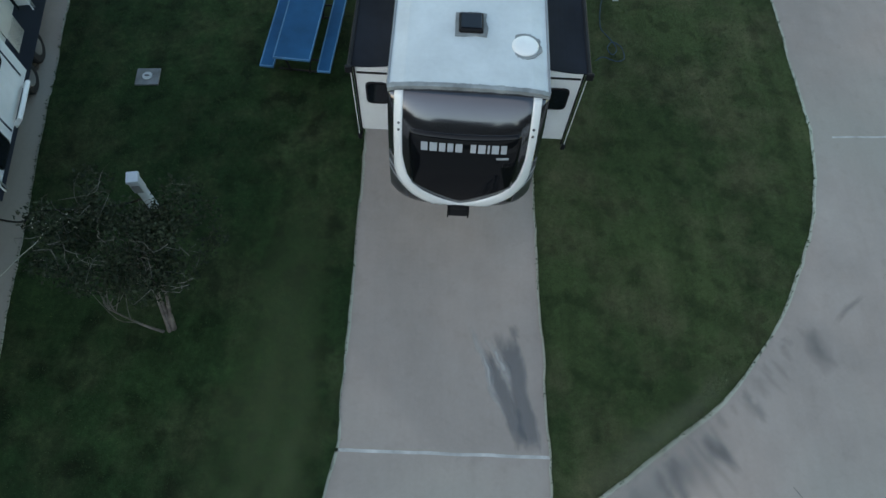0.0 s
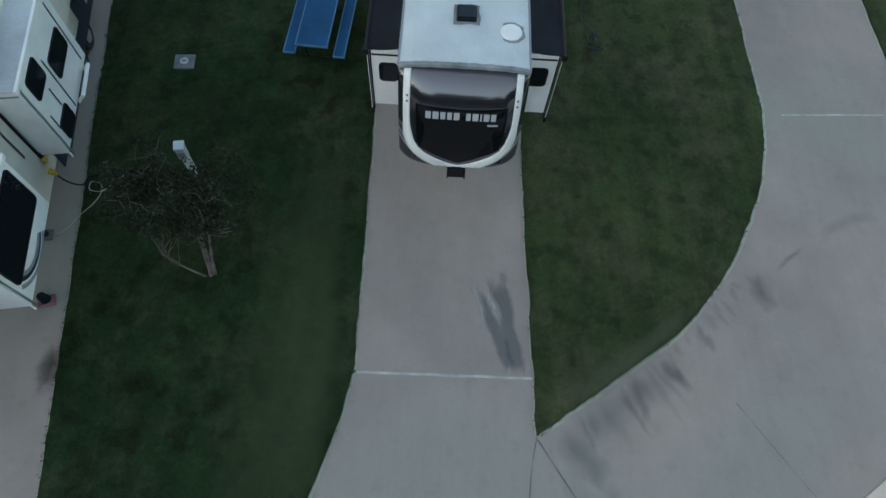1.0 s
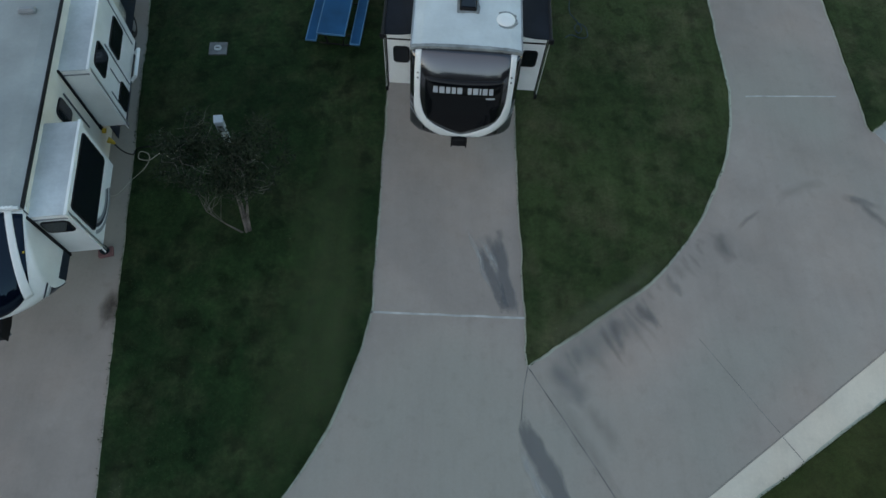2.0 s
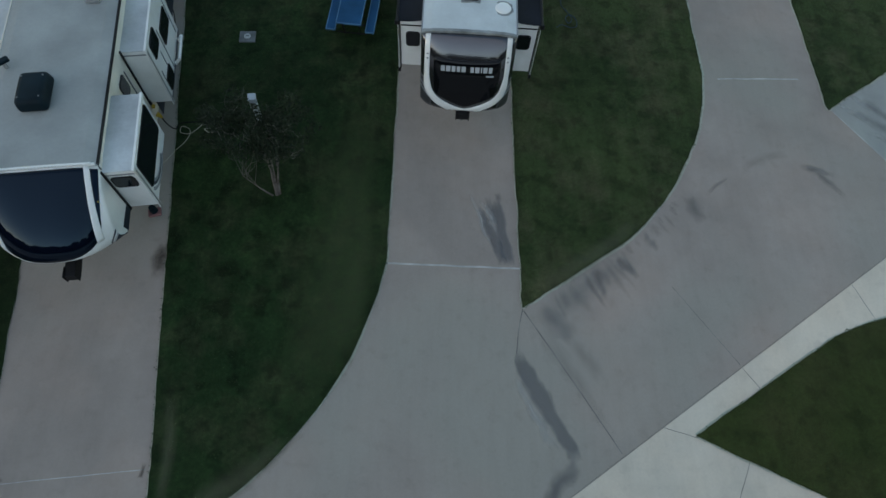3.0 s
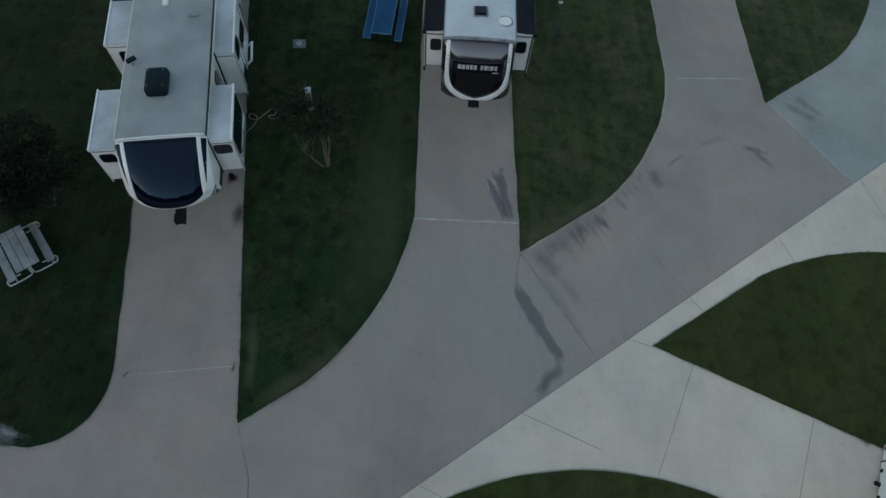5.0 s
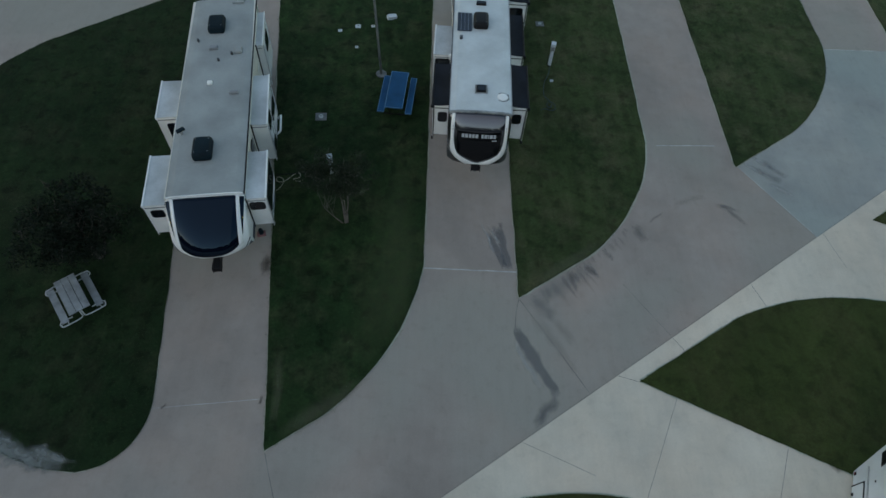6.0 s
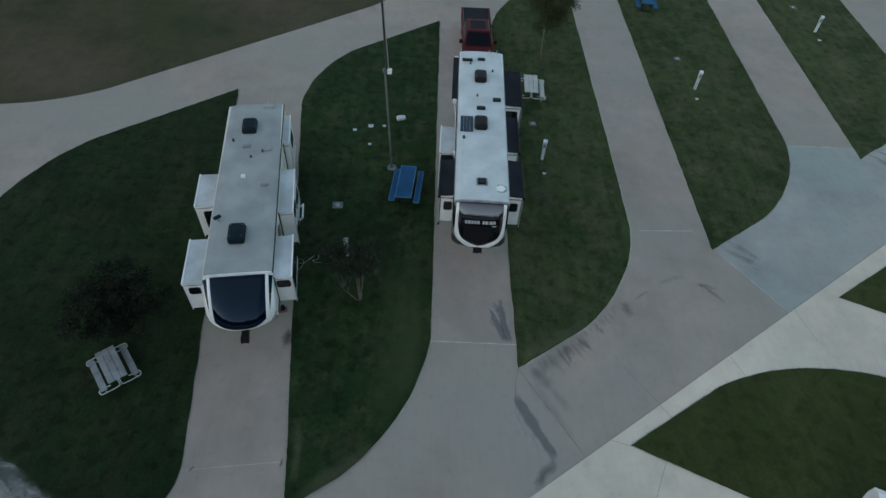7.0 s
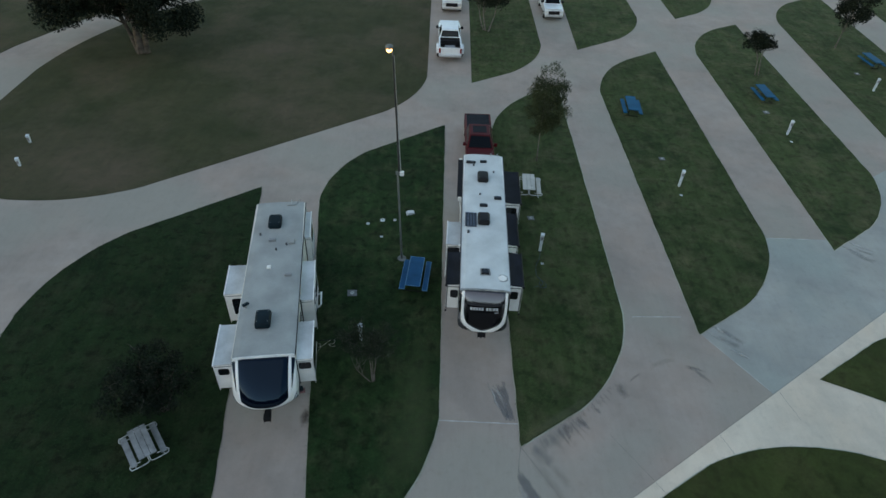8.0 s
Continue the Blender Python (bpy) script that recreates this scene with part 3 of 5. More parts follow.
for k in range(22):
    f = 0.65 + (len(rim) - 1.75) * ((k * 17) % 22 + srng.uniform(0, 1.6)) / 22.6
    i = int(f)
    x, y = [a + (b - a) * (f - i) for a, b in zip(rim[i], rim[i + 1])]
    a = radians(-58 + srng.uniform(-10, 10))
    L = srng.uniform(0.3, 1.0) * (1.5 if f < 2.6 else 0.8)
    x, y = x + 0.06, y - 0.06
    tapered(pave_main, [(x, y), (x + math.cos(a) * L * 0.5 + srng.uniform(-.03, .03), y + math.sin(a) * L * 0.5), (x + math.cos(a) * L, y + math.sin(a) * L)], [0.1, srng.uniform(0.14, 0.5), 0.08], M_RUNOFF, "washed dirt streak", 0.0080 + 0.0003 * k)
for a, b, w in (((12.9, 5.9), (14.2, 5.0), 0.5), ((13.4, 6.4), (14.5, 5.2), 0.4), ((24.0, 13.4), (25.2, 12.2), 0.5), ((24.4, 13.7), (25.6, 12.9), 0.4)):
    soft_stain(pave_grey, [a, ((a[0] + b[0]) / 2, (a[1] + b[1]) / 2 - 0.1), b], w, M_STAIN_F, "dark tyre scuff")
soft_stain(pave_main, [(-7.75, 0.45), (-7.95, 0.0), (-7.8, -0.5)], 0.7, M_STAIN_B, "brown oily stain and painted shadow spot")
# shadow spot on the ground by the travel trailer, painted as brown film
soft_stain(pave_pale, [(12.05, -7.05), (12.2, -7.3), (12.35, -7.5)], 0.5, M_STAIN_B, "brown oily stain and painted shadow spot")
soft_stain(pave_main, [(-7.25, -5.2), (-7.27, -5.45), (-7.3, -5.6)], 0.15, M_STAIN_B, "dark spot")
soft_stain(pave_main, [(-10.4, -5.6), (-10.5, -5.72), (-10.6, -5.8)], 0.13, M_STAIN_B, "dark spot")
for a, b in (((12.5, 6.1), (13.6, 5.3)), ((12.9, 6.6), (14.0, 5.6)), ((13.3, 5.0), (14.4, 4.2)), ((23.6, 13.9), (25.0, 12.6)), ((24.3, 14.2), (25.7, 13.2)), ((30.3, 19.6), (32.0, 18.2))):
    tapered(pave_grey, [a, ((a[0] + b[0]) / 2 + 0.05, (a[1] + b[1]) / 2), b], [0.12, 0.4, 0.15], M_STAIN_L, "pale scuff", 0.006)
bare_home = bpy.data.objects["lawn_west"]
tapered(bare_home, [(-12.7, -7.7), (-13.6, -7.66), (-14.7, -7.42), (-15.9, -6.95), (-17.1, -6.2), (-18.2, -5.3)], [0.2, 0.7, 1.0, 1.2, 1.3, 0.6], M_BARE, "bare sandy patch", 0.034)
for k in range(7):
    f = k / 6
    x, y = -13.4 - 3.6 * f, -7.5 + 0.3 * f + 1.3 * f * f
    tapered(bare_home, [(x + 0.4, y - 0.1), (x, y + 0.15 * math.sin(k * 2.3)), (x - 0.45, y + 0.2)], [0.1, 0.5 + 0.2 * math.sin(k * 1.7), 0.15], M_BARE, "bare sandy patch", 0.0344 + 0.0004 * k)
dry_home = bpy.data.objects["lawn_between_trailers"]
tapered(dry_home, [(-6.7, -6.85), (-5.7, -6.05), (-4.7, -5.35), (-3.6, -4.35)], [0.3, 0.9, 0.8, 0.3], M_DRY, "dry sandy grass along the edge", 0.034)
tapered(dry_home, [(-6.72, -6.4), (-6.75, -5.0), (-6.95, -3.4)], [0.3, 0.5, 0.3], M_DRY, "dry sandy grass along the edge", 0.0345)
tapered(dry_home, [(-2.9, 6.5), (-2.9, 3.5), (-3.1, 0.5), (-3.5, -2.2), (-4.6, -4.6)], [0.8, 2.0, 2.6, 2.4, 0.9], M_THIN, "thin olive grass", 0.0335)
tapered(dry_home, [(-2.4, 2.0), (-2.6, -0.6), (-3.0, -3.2)], [0.5, 1.2, 0.6], M_THIN, "thin olive grass", 0.0342)
dry_home = bpy.data.objects["lawn_beside_pad"]
tapered(dry_home, [(2.2, -0.8), (3.4, 0.1), (4.6, 0.9), (5.6, 1.8)], [0.3, 0.8, 0.7, 0.3], M_DRY, "dry sandy grass along the edge", 0.034)


# ---- recreational trailers ----
def cap_point(u, v, H, nose, low, half, square, bulge, off=0.0):
    """The curved front of a trailer: u across (-1 to 1), v from the roof (0) to the nose (1)."""
    def S(u, v):
        z = H - (H - low) * v
        yc = -nose * (1 - (1 - min(1.0, v / bulge[2])) ** bulge[0]) ** bulge[1]
        yc *= 1 - bulge[4] * max(0.0, (v - bulge[2]) / (1.001 - bulge[2])) ** 1.6
        a = abs(u)
        y = yc * (1 - square * a ** bulge[3])
        zz = z - 0.10 * a ** 5 * (1 - v)
        return Vector((u * half, y, zz - 0.04 * (1 - a * a) * v))
    p = S(u, v)
    if off:
        e = 1e-3
        du = S(min(u + e, 1), v) - S(max(u - e, -1), v)
        dv = S(u, min(v + e, 1)) - S(u, max(v - e, 0))
        n = du.cross(dv).normalized()
        if n.y > 0:
            n = -n
        p = p + n * off
    return p


def cap_patch(args, fn, nu, nv, off, thick=0.02):
    """A panel on the front: fn maps (s, q) in 0..1 to (u, v)."""
    bm = bmesh.new()
    top = [[bm.verts.new(cap_point(*fn(i / nu, j / nv), *args, off)) for i in range(nu + 1)] for j in range(nv + 1)]
    for j in range(nv):
        for i in range(nu):
            bm.faces.new((top[j][i], top[j][i + 1], top[j + 1][i + 1], top[j + 1][i]))
    low = [[bm.verts.new(cap_point(*fn(i / nu, j / nv), *args, off - thick)) for i in range(nu + 1)] for j in range(nv + 1)]
    ring = [(0, i) for i in range(nu)] + [(j, nu) for j in range(nv)] + [(nv, i) for i in range(nu, 0, -1)] + [(j, 0) for j in range(nv, 0, -1)]
    for a, b in zip(ring, ring[1:] + ring[:1]):
        bm.faces.new((top[a[0]][a[1]], top[b[0]][b[1]], low[b[0]][b[1]], low[a[0]][a[1]]))
    return bm


def cap_floor(args, low, half):
    """The closed underside of a front cap."""
    line = [tuple(cap_point(-0.99 + 1.98 * i / 20, 0.985, *args, -0.02)[:2]) for i in range(21)]
    return prism(line + [(half * 0.99, 0.12), (-half * 0.99, 0.12)], low - 0.03, low + 0.03)


def cap_cheek(args, side):
    """The side wall of a front cap, from the body's corner to the edge of the curved front."""
    H, low, half = args[0], args[2], args[3]
    edge = [cap_point(side * 0.995, 0.02 + 0.96 * i / 16, *args, -0.012) for i in range(17)]
    x = side * (half - 0.014)
    return profile_x([(p.y, p.z) for p in edge] + [(0.12, low + 0.02), (0.12, H - 0.12)], x - 0.012, x + 0.012)


def rounded_panel(w, h, t, r, k=4):
    """A flat rounded panel in the local x-z plane, its front towards -y."""
    pts = []
    for cx, cz, a0 in ((w / 2 - r, h / 2 - r, 0), (-w / 2 + r, h / 2 - r, 90), (-w / 2 + r, -h / 2 + r, 180), (w / 2 - r, -h / 2 + r, 270)):
        for s in range(k + 1):
            a = radians(a0 + 90 * s / k)
            pts.append((cx + r * math.cos(a), cz + r * math.sin(a)))
    bm = bmesh.new()
    f = [bm.verts.new((x, -t, z)) for x, z in pts]
    b = [bm.verts.new((x, 0, z)) for x, z in pts]
    bm.faces.new(f)
    bm.faces.new(b[::-1])
    for i in range(len(pts)):
        j = (i + 1) % len(pts)
        bm.faces.new((f[i], b[i], b[j], f[j]))
    return bm


def window_on(parent, at, turn, w, h, r=0.07, label="dark tinted window", name="window"):
    """A window with a raised black frame; turn in degrees about z from facing -y."""
    m = pose(*at, 0, 0, turn)
    fr = rounded_panel(w + 0.06, h + 0.06, 0.022, r + 0.03)
    fr.transform(m)
    win = part(name, fr, M_BLACK, parent, label)
    gl = rounded_panel(w, h, 0.026, r)
    gl.transform(m)
    part("pane", gl, M_GLASS, win)
    return win


def slide_out(parent, side, y0, y1, x_in, x_out, z0, z1, roof, front_window=None, side_windows=(), wall=None):
    """A slide-out room on one side (+1 or -1); roof: 'topper', a black awning, or 'white'."""
    wall = wall or M_WHITE
    xs = sorted((side * x_in, side * x_out))
    body = part("slide_out", box(*xs, y0, y1, z0, z1, 0.03), wall, parent, "white slide-out room")
    if roof == "topper":
        bm = bmesh.new()
        n = 8
        rows = []
        for i in range(n + 1):
            q = i / n
            x = side * (x_in - 0.02 + (x_out + 0.07 - x_in) * q)
            z = z1 + 0.10 - 0.07 * q - 0.03 * math.sin(q * math.pi)
            rows.append([bm.verts.new((x, y0 - 0.03, z)), bm.verts.new((x, y1 + 0.03, z)), bm.verts.new((x, y1 + 0.03, z - 0.012)), bm.verts.new((x, y0 - 0.03, z - 0.012))])
        for a, b in zip(rows, rows[1:]):
            for k in range(4):
                bm.faces.new((a[k], a[(k + 1) % 4], b[(k + 1) % 4], b[k]))
        bm.faces.new(rows[0]); bm.faces.new(rows[-1][::-1])
        top = part("topper", bm, M_TOPPER, body, "black fabric slide topper")
        part("roller", tube([(side * (x_out + 0.07), y0 - 0.06, z1 + 0.02), (side * (x_out + 0.07), y1 + 0.06, z1 + 0.02)], 0.04, 10), M_BLACK, body)
        part("roller_cap", box(side * (x_out + 0.07) - 0.06, side * (x_out + 0.07) + 0.06, y0 - 0.11, y0 - 0.05, z1 - 0.05, z1 + 0.09, 0.02), M_BLACK, body)
        part("awning_bracket", tube([(side * (x_out + 0.05), y0 - 0.05, z1 - 0.02), (side * (x_out + 0.045), y0 - 0.05, z0 - 0.08)], 0.007, 6), M_WHITE, body)
        part("bracket_foot", box(side * (x_out + 0.04) - 0.035, side * (x_out + 0.04) + 0.035, y0 - 0.08, y0 - 0.02, z0 - 0.2, z0 - 0.06, 0.01), M_BLACK, body)
    else:
        part("slide_roof", box(min(xs) - 0.02, max(xs) + 0.02, y0 - 0.02, y1 + 0.02, z1, z1 + 0.03, 0.01), M_ROOF_S, body, "grubby white slide roof")
        part("roof_lip", box(side * x_out - 0.03, side * x_out + 0.03, y0 - 0.05, y1 + 0.05, z1 - 0.06, z1 + 0.06, 0.012), wall, body)
    # black seal on the front corner and along the wall
    part("corner_trim", box(side * x_out - 0.012, side * x_out + 0.012, y0 - 0.014, y0 + 0.02, z0 - 0.12, z1 + 0.02, 0.008), M_BLACK if roof == "topper" else wall, body)
    part("corner_trim", box(side * x_out + (0.004 if side > 0 else -0.034), side * x_out + (0.034 if side > 0 else -0.004), y0 + 0.05, y0 + 0.08, z0 - 0.1, z1, 0.006), M_ALU, body)
    part("seal", box(side * x_in - 0.03, side * x_in + 0.03, y0 - 0.06, y0 - 0.002, z0 - 0.05, z1 + 0.06, 0.01), M_BLACK, body)
    part("head_trim", box(min(xs) + 0.03, max(xs) - 0.03, y0 - 0.014, y0 - 0.001, z1 - 0.15, z1 - 0.11, 0.003), M_BLACK if roof == "topper" else M_GREY_ST, body)
    if front_window:
        cx, cz, w, h = front_window
        window_on(body, (side * cx, y0, cz), 0, w, h)
    for cy, cz, w, h in side_windows:
        window_on(body, (side * x_out, cy, cz), 90 if side > 0 else -90, w, h)
    return body


def roof_unit(parent, x, y, z, w, l, h, material, label, turn=0.0):
    """An air conditioner shroud: a tapered, ribbed hood with rounded edges."""
    bm = bmesh.new()
    bmesh.ops.create_cube(bm, size=1)
    for v in bm.verts:
        t = 0.94 if v.co.z > 0 else 1.0
        v.co = Vector((v.co.x * w * t, v.co.y * l * (0.9 if v.co.z > 0 else 1.0), (v.co.z + 0.5) * h))
    bmesh.ops.bevel(bm, geom=bm.edges[:], offset=0.14, segments=5, affect="EDGES", profile=0.55)
    bm.transform(pose(x, y, z, 0, 0, turn))
    u = part("air_conditioner", bm, material, parent, label, True)
    for k in (-1, 1):
        for j in (-1, 1):
            b = disc(0, 0, h * 0.98, h * 0.98 + 0.015, 0.022, 8)
            b.transform(pose(x + k * w * 0.33, y + j * l * 0.3, z))
            part("bolt", b, M_GALV, u)
    return u


def roof_vent(parent, x, y, z, w, l, material=None, label="dark skylight vent", ring=True):
    if ring:
        bm = bmesh.new()
        pts = [((w / 2 + 0.055) * sx * (1 + 0.06 * math.sin(i * 2.1)), (l / 2 + 0.055) * sy * (1 + 0.05 * math.cos(i * 1.7)))
               for i, (sx, sy) in enumerate([(-1, -1), (-.4, -1.05), (.3, -.98), (1, -1), (1.05, -.3), (.98, .4), (1, 1), (.3, 1.05), (-.4, .97), (-1, 1), (-.96, .3), (-1.05, -.4)])]
        prism(pts, 0, 0.032, bm)
        bm.transform(pose(x, y, z))
        part("sealant", bm, M_SEAL, parent, "smeared grey lap sealant")
    v = part("roof_vent", box(x - w / 2, x + w / 2, y - l / 2, y + l / 2, z, z + 0.10, 0.03), material or M_BLACK, parent, label)
    part("lid", box(x - w / 2 + 0.03, x + w / 2 - 0.03, y - l / 2 + 0.03, y + l / 2 - 0.03, z + 0.095, z + 0.115, 0.015), M_GLASS if material is None else material, v)
    return v


def wheel(parent, x, y, r, w, side):
    t = tube([(x - w / 2, y, r), (x - w / 2 + 0.03, y, r), (x + w / 2 - 0.03, y, r), (x + w / 2, y, r)], [r * 0.9, r, r, r * 0.9], 24)
    ty = part("wheel", t, M_RUBBER, parent)
    rim = tube([(x + side * (w / 2 - 0.02), y, r), (x + side * (w / 2 + 0.012), y, r)], [r * 0.62, r * 0.5], 16)
    part("rim", rim, M_ALU, ty)
    return ty


def trailer_shell(rv, L, H, half, roof_mat, wall, belly, low, pin, pw=0.17):
    """Walls, roof, pin box, landing legs and wheels of a fifth-wheel trailer. y = 0 is the front roof edge."""
    prof = [(0.06, low + 0.05), (2.35, low + 0.05), (2.75, belly), (L, belly), (L, H - 0.03), (0.0, H - 0.06)]
    body = part("body", profile_x(prof, -half + 0.01, half - 0.01, bevel=0.03), wall, rv)
    top = bmesh.new()
    n = 10
    rows = []
    for i in range(n + 1):
        u = -1 + 2 * i / n
        z = H + 0.045 * (1 - u * u) - 0.05 * abs(u) ** 10
        rows.append([top.verts.new((u * half, 0.0 + 0.05 * u * u * 0, z)), top.verts.new((u * half, L + 0.02, z)), top.verts.new((u * half, L + 0.02, z - 0.07)), top.verts.new((u * half, 0.0, z - 0.07))])
    for a, b in zip(rows, rows[1:]):
        for k in range(4):
            top.faces.new((a[k], b[k], b[(k + 1) % 4], a[(k + 1) % 4]))
    top.faces.new(rows[0]); top.faces.new(rows[-1][::-1])
    roof = part("roof", top, roof_mat, rv)
    for s in (-1, 1):
        part("gutter", box(s * half - 0.018, s * half + 0.018, 0.02, L, H - 0.12, H - 0.03, 0.008), M_GREY_ST if roof_mat is M_ROOF_A else M_BLACK if s > 0 else M_CREAM, rv)
    pb = part("pin_box", profile_x([(-pin - 0.02, low - 0.36), (-pin + 0.3, low - 0.46), (0.7, low - 0.1), (0.7, low + 0.1), (-0.4, low - 0.02), (-pin, low - 0.16)], -pw, pw, bevel=0.02), M_BLACK, rv, "black steel pin box")
    part("king_pin", disc(0, -pin + 0.2, low - 0.62, low - 0.42, 0.045, 12), M_GALV, pb)
    for s in (-1, 1):
        part("side_plate", box(s * (pw + 0.01) - 0.012, s * (pw + 0.01) + 0.012, -pin - 0.03, -pin + 0.25, low - 0.4, low - 0.12, 0.005), M_BLACK, pb)
    for s in (-1, 1):
        leg = part("landing_leg", box(s * 0.9 - 0.05, s * 0.9 + 0.05, 2.45, 2.55, 0.05, belly + 0.3, 0.008), M_BLACK, rv)
        part("foot", box(s * 0.9 - 0.13, s * 0.9 + 0.13, 2.37, 2.63, 0.0, 0.05, 0.01), M_GALV, leg)
        for k in range(2):
            wheel(rv, s * (half - 0.16), L * 0.66 + k * 0.9, 0.37, 0.22, s)
    part("chassis", box(-half + 0.25, half - 0.25, 2.8, L - 0.1, belly - 0.22, belly + 0.02, 0.02), M_BLACK, rv)
    part("rear_bumper", box(-half + 0.05, half - 0.05, L, L + 0.16, belly - 0.15, belly - 0.02, 0.02), M_BLACK, rv)
    part("ladder", ladder(L, H, half), M_ALU, rv)
    return body


def ladder(L, H, half):
    bm = bmesh.new()
    for x in (half - 0.75, half - 0.35):
        tube([(x, L + 0.11, 1.2), (x, L + 0.11, H + 0.1), (x, L - 0.02, H + 0.19), (x, L - 0.25, H + 0.12)], 0.016, 6, bm)
    for k in range(9):
        tube([(half - 0.75, L + 0.11, 1.35 + k * 0.3), (half - 0.35, L + 0.11, 1.35 + k * 0.3)], 0.014, 6, bm)
    return bm


def trailer_bronze():
    """The trailer with the bronze front cap and black gloss panel."""
    rv = thing("fifth_wheel_trailer", "white fifth-wheel camping trailer with bronze front cap and black slide awnings", "camping trailer", pose(0.215, 4.63, 0, 0, 0, -1.95))
    L, H, half, low = 11.93, 4.02, 1.205, 1.80
    A = (H, 0.745, low, half, 0.50, (2.3, 0.72, 0.94, 5.0, 0.35))
    trailer_shell(rv, L, H, half, M_ROOF_A, M_WHITE, 0.8, low, 0.70)
    cap = part("front_cap", cap_patch(A, lambda s, q: (-1 + 2 * s, q), 40, 30, 0.0, 0.05), M_BRONZE, rv, "glossy bronze gelcoat front cap", True)
    part("cap_underside", cap_floor(A, low, half), M_GREYGEL, rv)
    for s in (-1, 1):
        part("cap_cheek", cap_cheek(A, s), M_BRONZE, rv)
        part("cap_side", profile_x([(-0.02, H - 0.2), (0.5, H - 0.1), (0.5, low + 0.05), (-0.05, low + 0.02)], s * (half - 0.004) - 0.012, s * (half - 0.004) + 0.012, bevel=0.004), M_BRONZE, rv)
        part("side_stripe", profile_x([(-0.02, 2.55), (1.6, 2.1), (1.6, 2.02), (-0.02, 2.45)], s * (half + 0.012) - 0.004, s * (half + 0.012) + 0.004), M_ALU, rv)
        part("side_stripe", profile_x([(-0.02, 2.38), (1.4, 1.96), (1.4, 1.9), (-0.02, 2.3)], s * (half + 0.012) - 0.004, s * (half + 0.012) + 0.004), M_ALU, rv)
        part("lower_wrap", profile_x([(-0.06, 2.3), (2.4, 1.9), (2.4, 1.78), (-0.06, 1.72)], s * (half + 0.004) - 0.006, s * (half + 0.004) + 0.006), M_GREYGEL, rv)
    # lower corners, then the white band down both sides and round the nose
    for sgn in (-1, 1):
        corner = part("cap_corner", cap_patch(A, lambda s, q, g=sgn: (g * (0.74 + 0.255 * s), 0.50 + 0.495 * q + 0.12 * (1 - q) * (1 - s)), 8, 10, 0.006), M_GREYGEL, cap, "dark grey lower corner", True)
        for k in range(2):
            part("silver_stripe", cap_patch(A, lambda s, q, g=sgn, k=k: (g * (0.80 + 0.19 * s), 0.70 + 0.075 * k - 0.10 * s + 0.018 * q), 6, 2, 0.012), M_SILVER, corner)
    keys = [(0.855, 0.012), (0.86, 0.2), (0.86, 0.42), (0.845, 0.57), (0.795, 0.69), (0.66, 0.785), (0.45, 0.862), (0.22, 0.928), (0.0, 0.96)]
    keys = keys + [(-u, v) for u, v in keys[-2::-1]]
    path = smooth_line([(u, v, 0) for u, v in keys], 6)
    def band_fn(s, q):
        f = s * (len(path) - 1)
        i = min(int(f), len(path) - 2)
        p = Vector(path[i]).lerp(Vector(path[i + 1]), f - i)
        d = Vector(path[i + 1]) - Vector(path[i])
        d = Vector((d.x * half, d.y * (H - low), 0)).normalized()
        w = (0.125 + 0.10 * min(1, max(0, p.y - 0.45) / 0.25)) * (q - 0.5)
        return (max(-0.99, min(0.99, p.x - d.y * w / half)), max(0.003, min(0.999, p.y + d.x * w / (H - low))))
    band = part("cap_band", cap_patch(A, band_fn, 96, 4, 0.016), M_WHITE, cap, "white moulded band", True)
    for sgn in (-1, 1):
        for k in range(2):
            b = bmesh.new()
            bmesh.ops.create_uvsphere(b, u_segments=8, v_segments=6, radius=0.022)
            b.transform(Matrix.Translation(cap_point(sgn * 0.845, 0.20 + 0.05 * k, *A, 0.024)))
            part("marker_light", b, M_GREYGEL, band)
    def panel_fn(s, q):
        t = -1 + 2 * s
        v0, v1 = 0.225 + 0.012 * (1 - t * t), 0.905 - 0.20 * abs(t) ** 1.1
        v = v0 + (v1 - v0) * q
        rim = 0.715 - 0.04 * q * q - 0.02 * (q < 0.04)
        return (t * rim, v)
    panel = part("front_panel", cap_patch(A, panel_fn, 28, 16, 0.012), M_CAPGLASS, cap, "black gloss panel", True)
    # row of silver bars
    widths = [0.9, 1.0, 0.85, 0.8, 0.95, -0.55, 0.75, 1.0, 0.3, 0.95, 0.8]
    total = sum(abs(w) for w in widths) + 0.28 * (len(widths) - 1)
    x = -0.56
    scale = 1.10 / total
    for w in widths:
        if w > 0:
            u0, u1 = x, x + w * scale
            def f(s, q, u0=u0, u1=u1):
                return (u0 + (u1 - u0) * s, 0.30 + 0.062 * q)
            part("silver_bar", cap_patch(A, f, 3, 3, 0.02, 0.012), M_SILVER, panel)
        x += (abs(w) + 0.28) * scale
    part("silver_bar", cap_patch(A, lambda s, q: (0.42 + 0.16 * s, 0.395 + 0.016 * q), 3, 2, 0.02, 0.012), M_SILVER, panel)
    # ragged sealant along the front of the roof
    bm = bmesh.new()
    n = 110
    rows = []
    for i in range(n + 1):
        u = -1.0 + 2 * i / n
        w = 0.016 + 0.024 * noise.noise((u * 9, 1, 1)) + 0.02 * noise.noise((u * 34, 1, 4))
        z = H + 0.045 * (1 - u * u) - 0.05 * abs(u) ** 10
        rows.append((bm.verts.new((u * half, 0.02 + w, z + 0.012)), bm.verts.new((u * half, -0.03 - 0.5 * w, z + 0.006)), bm.verts.new((u * half, -0.03 - 0.5 * w, z - 0.07)), bm.verts.new((u * half, 0.02 + w, z - 0.05))))
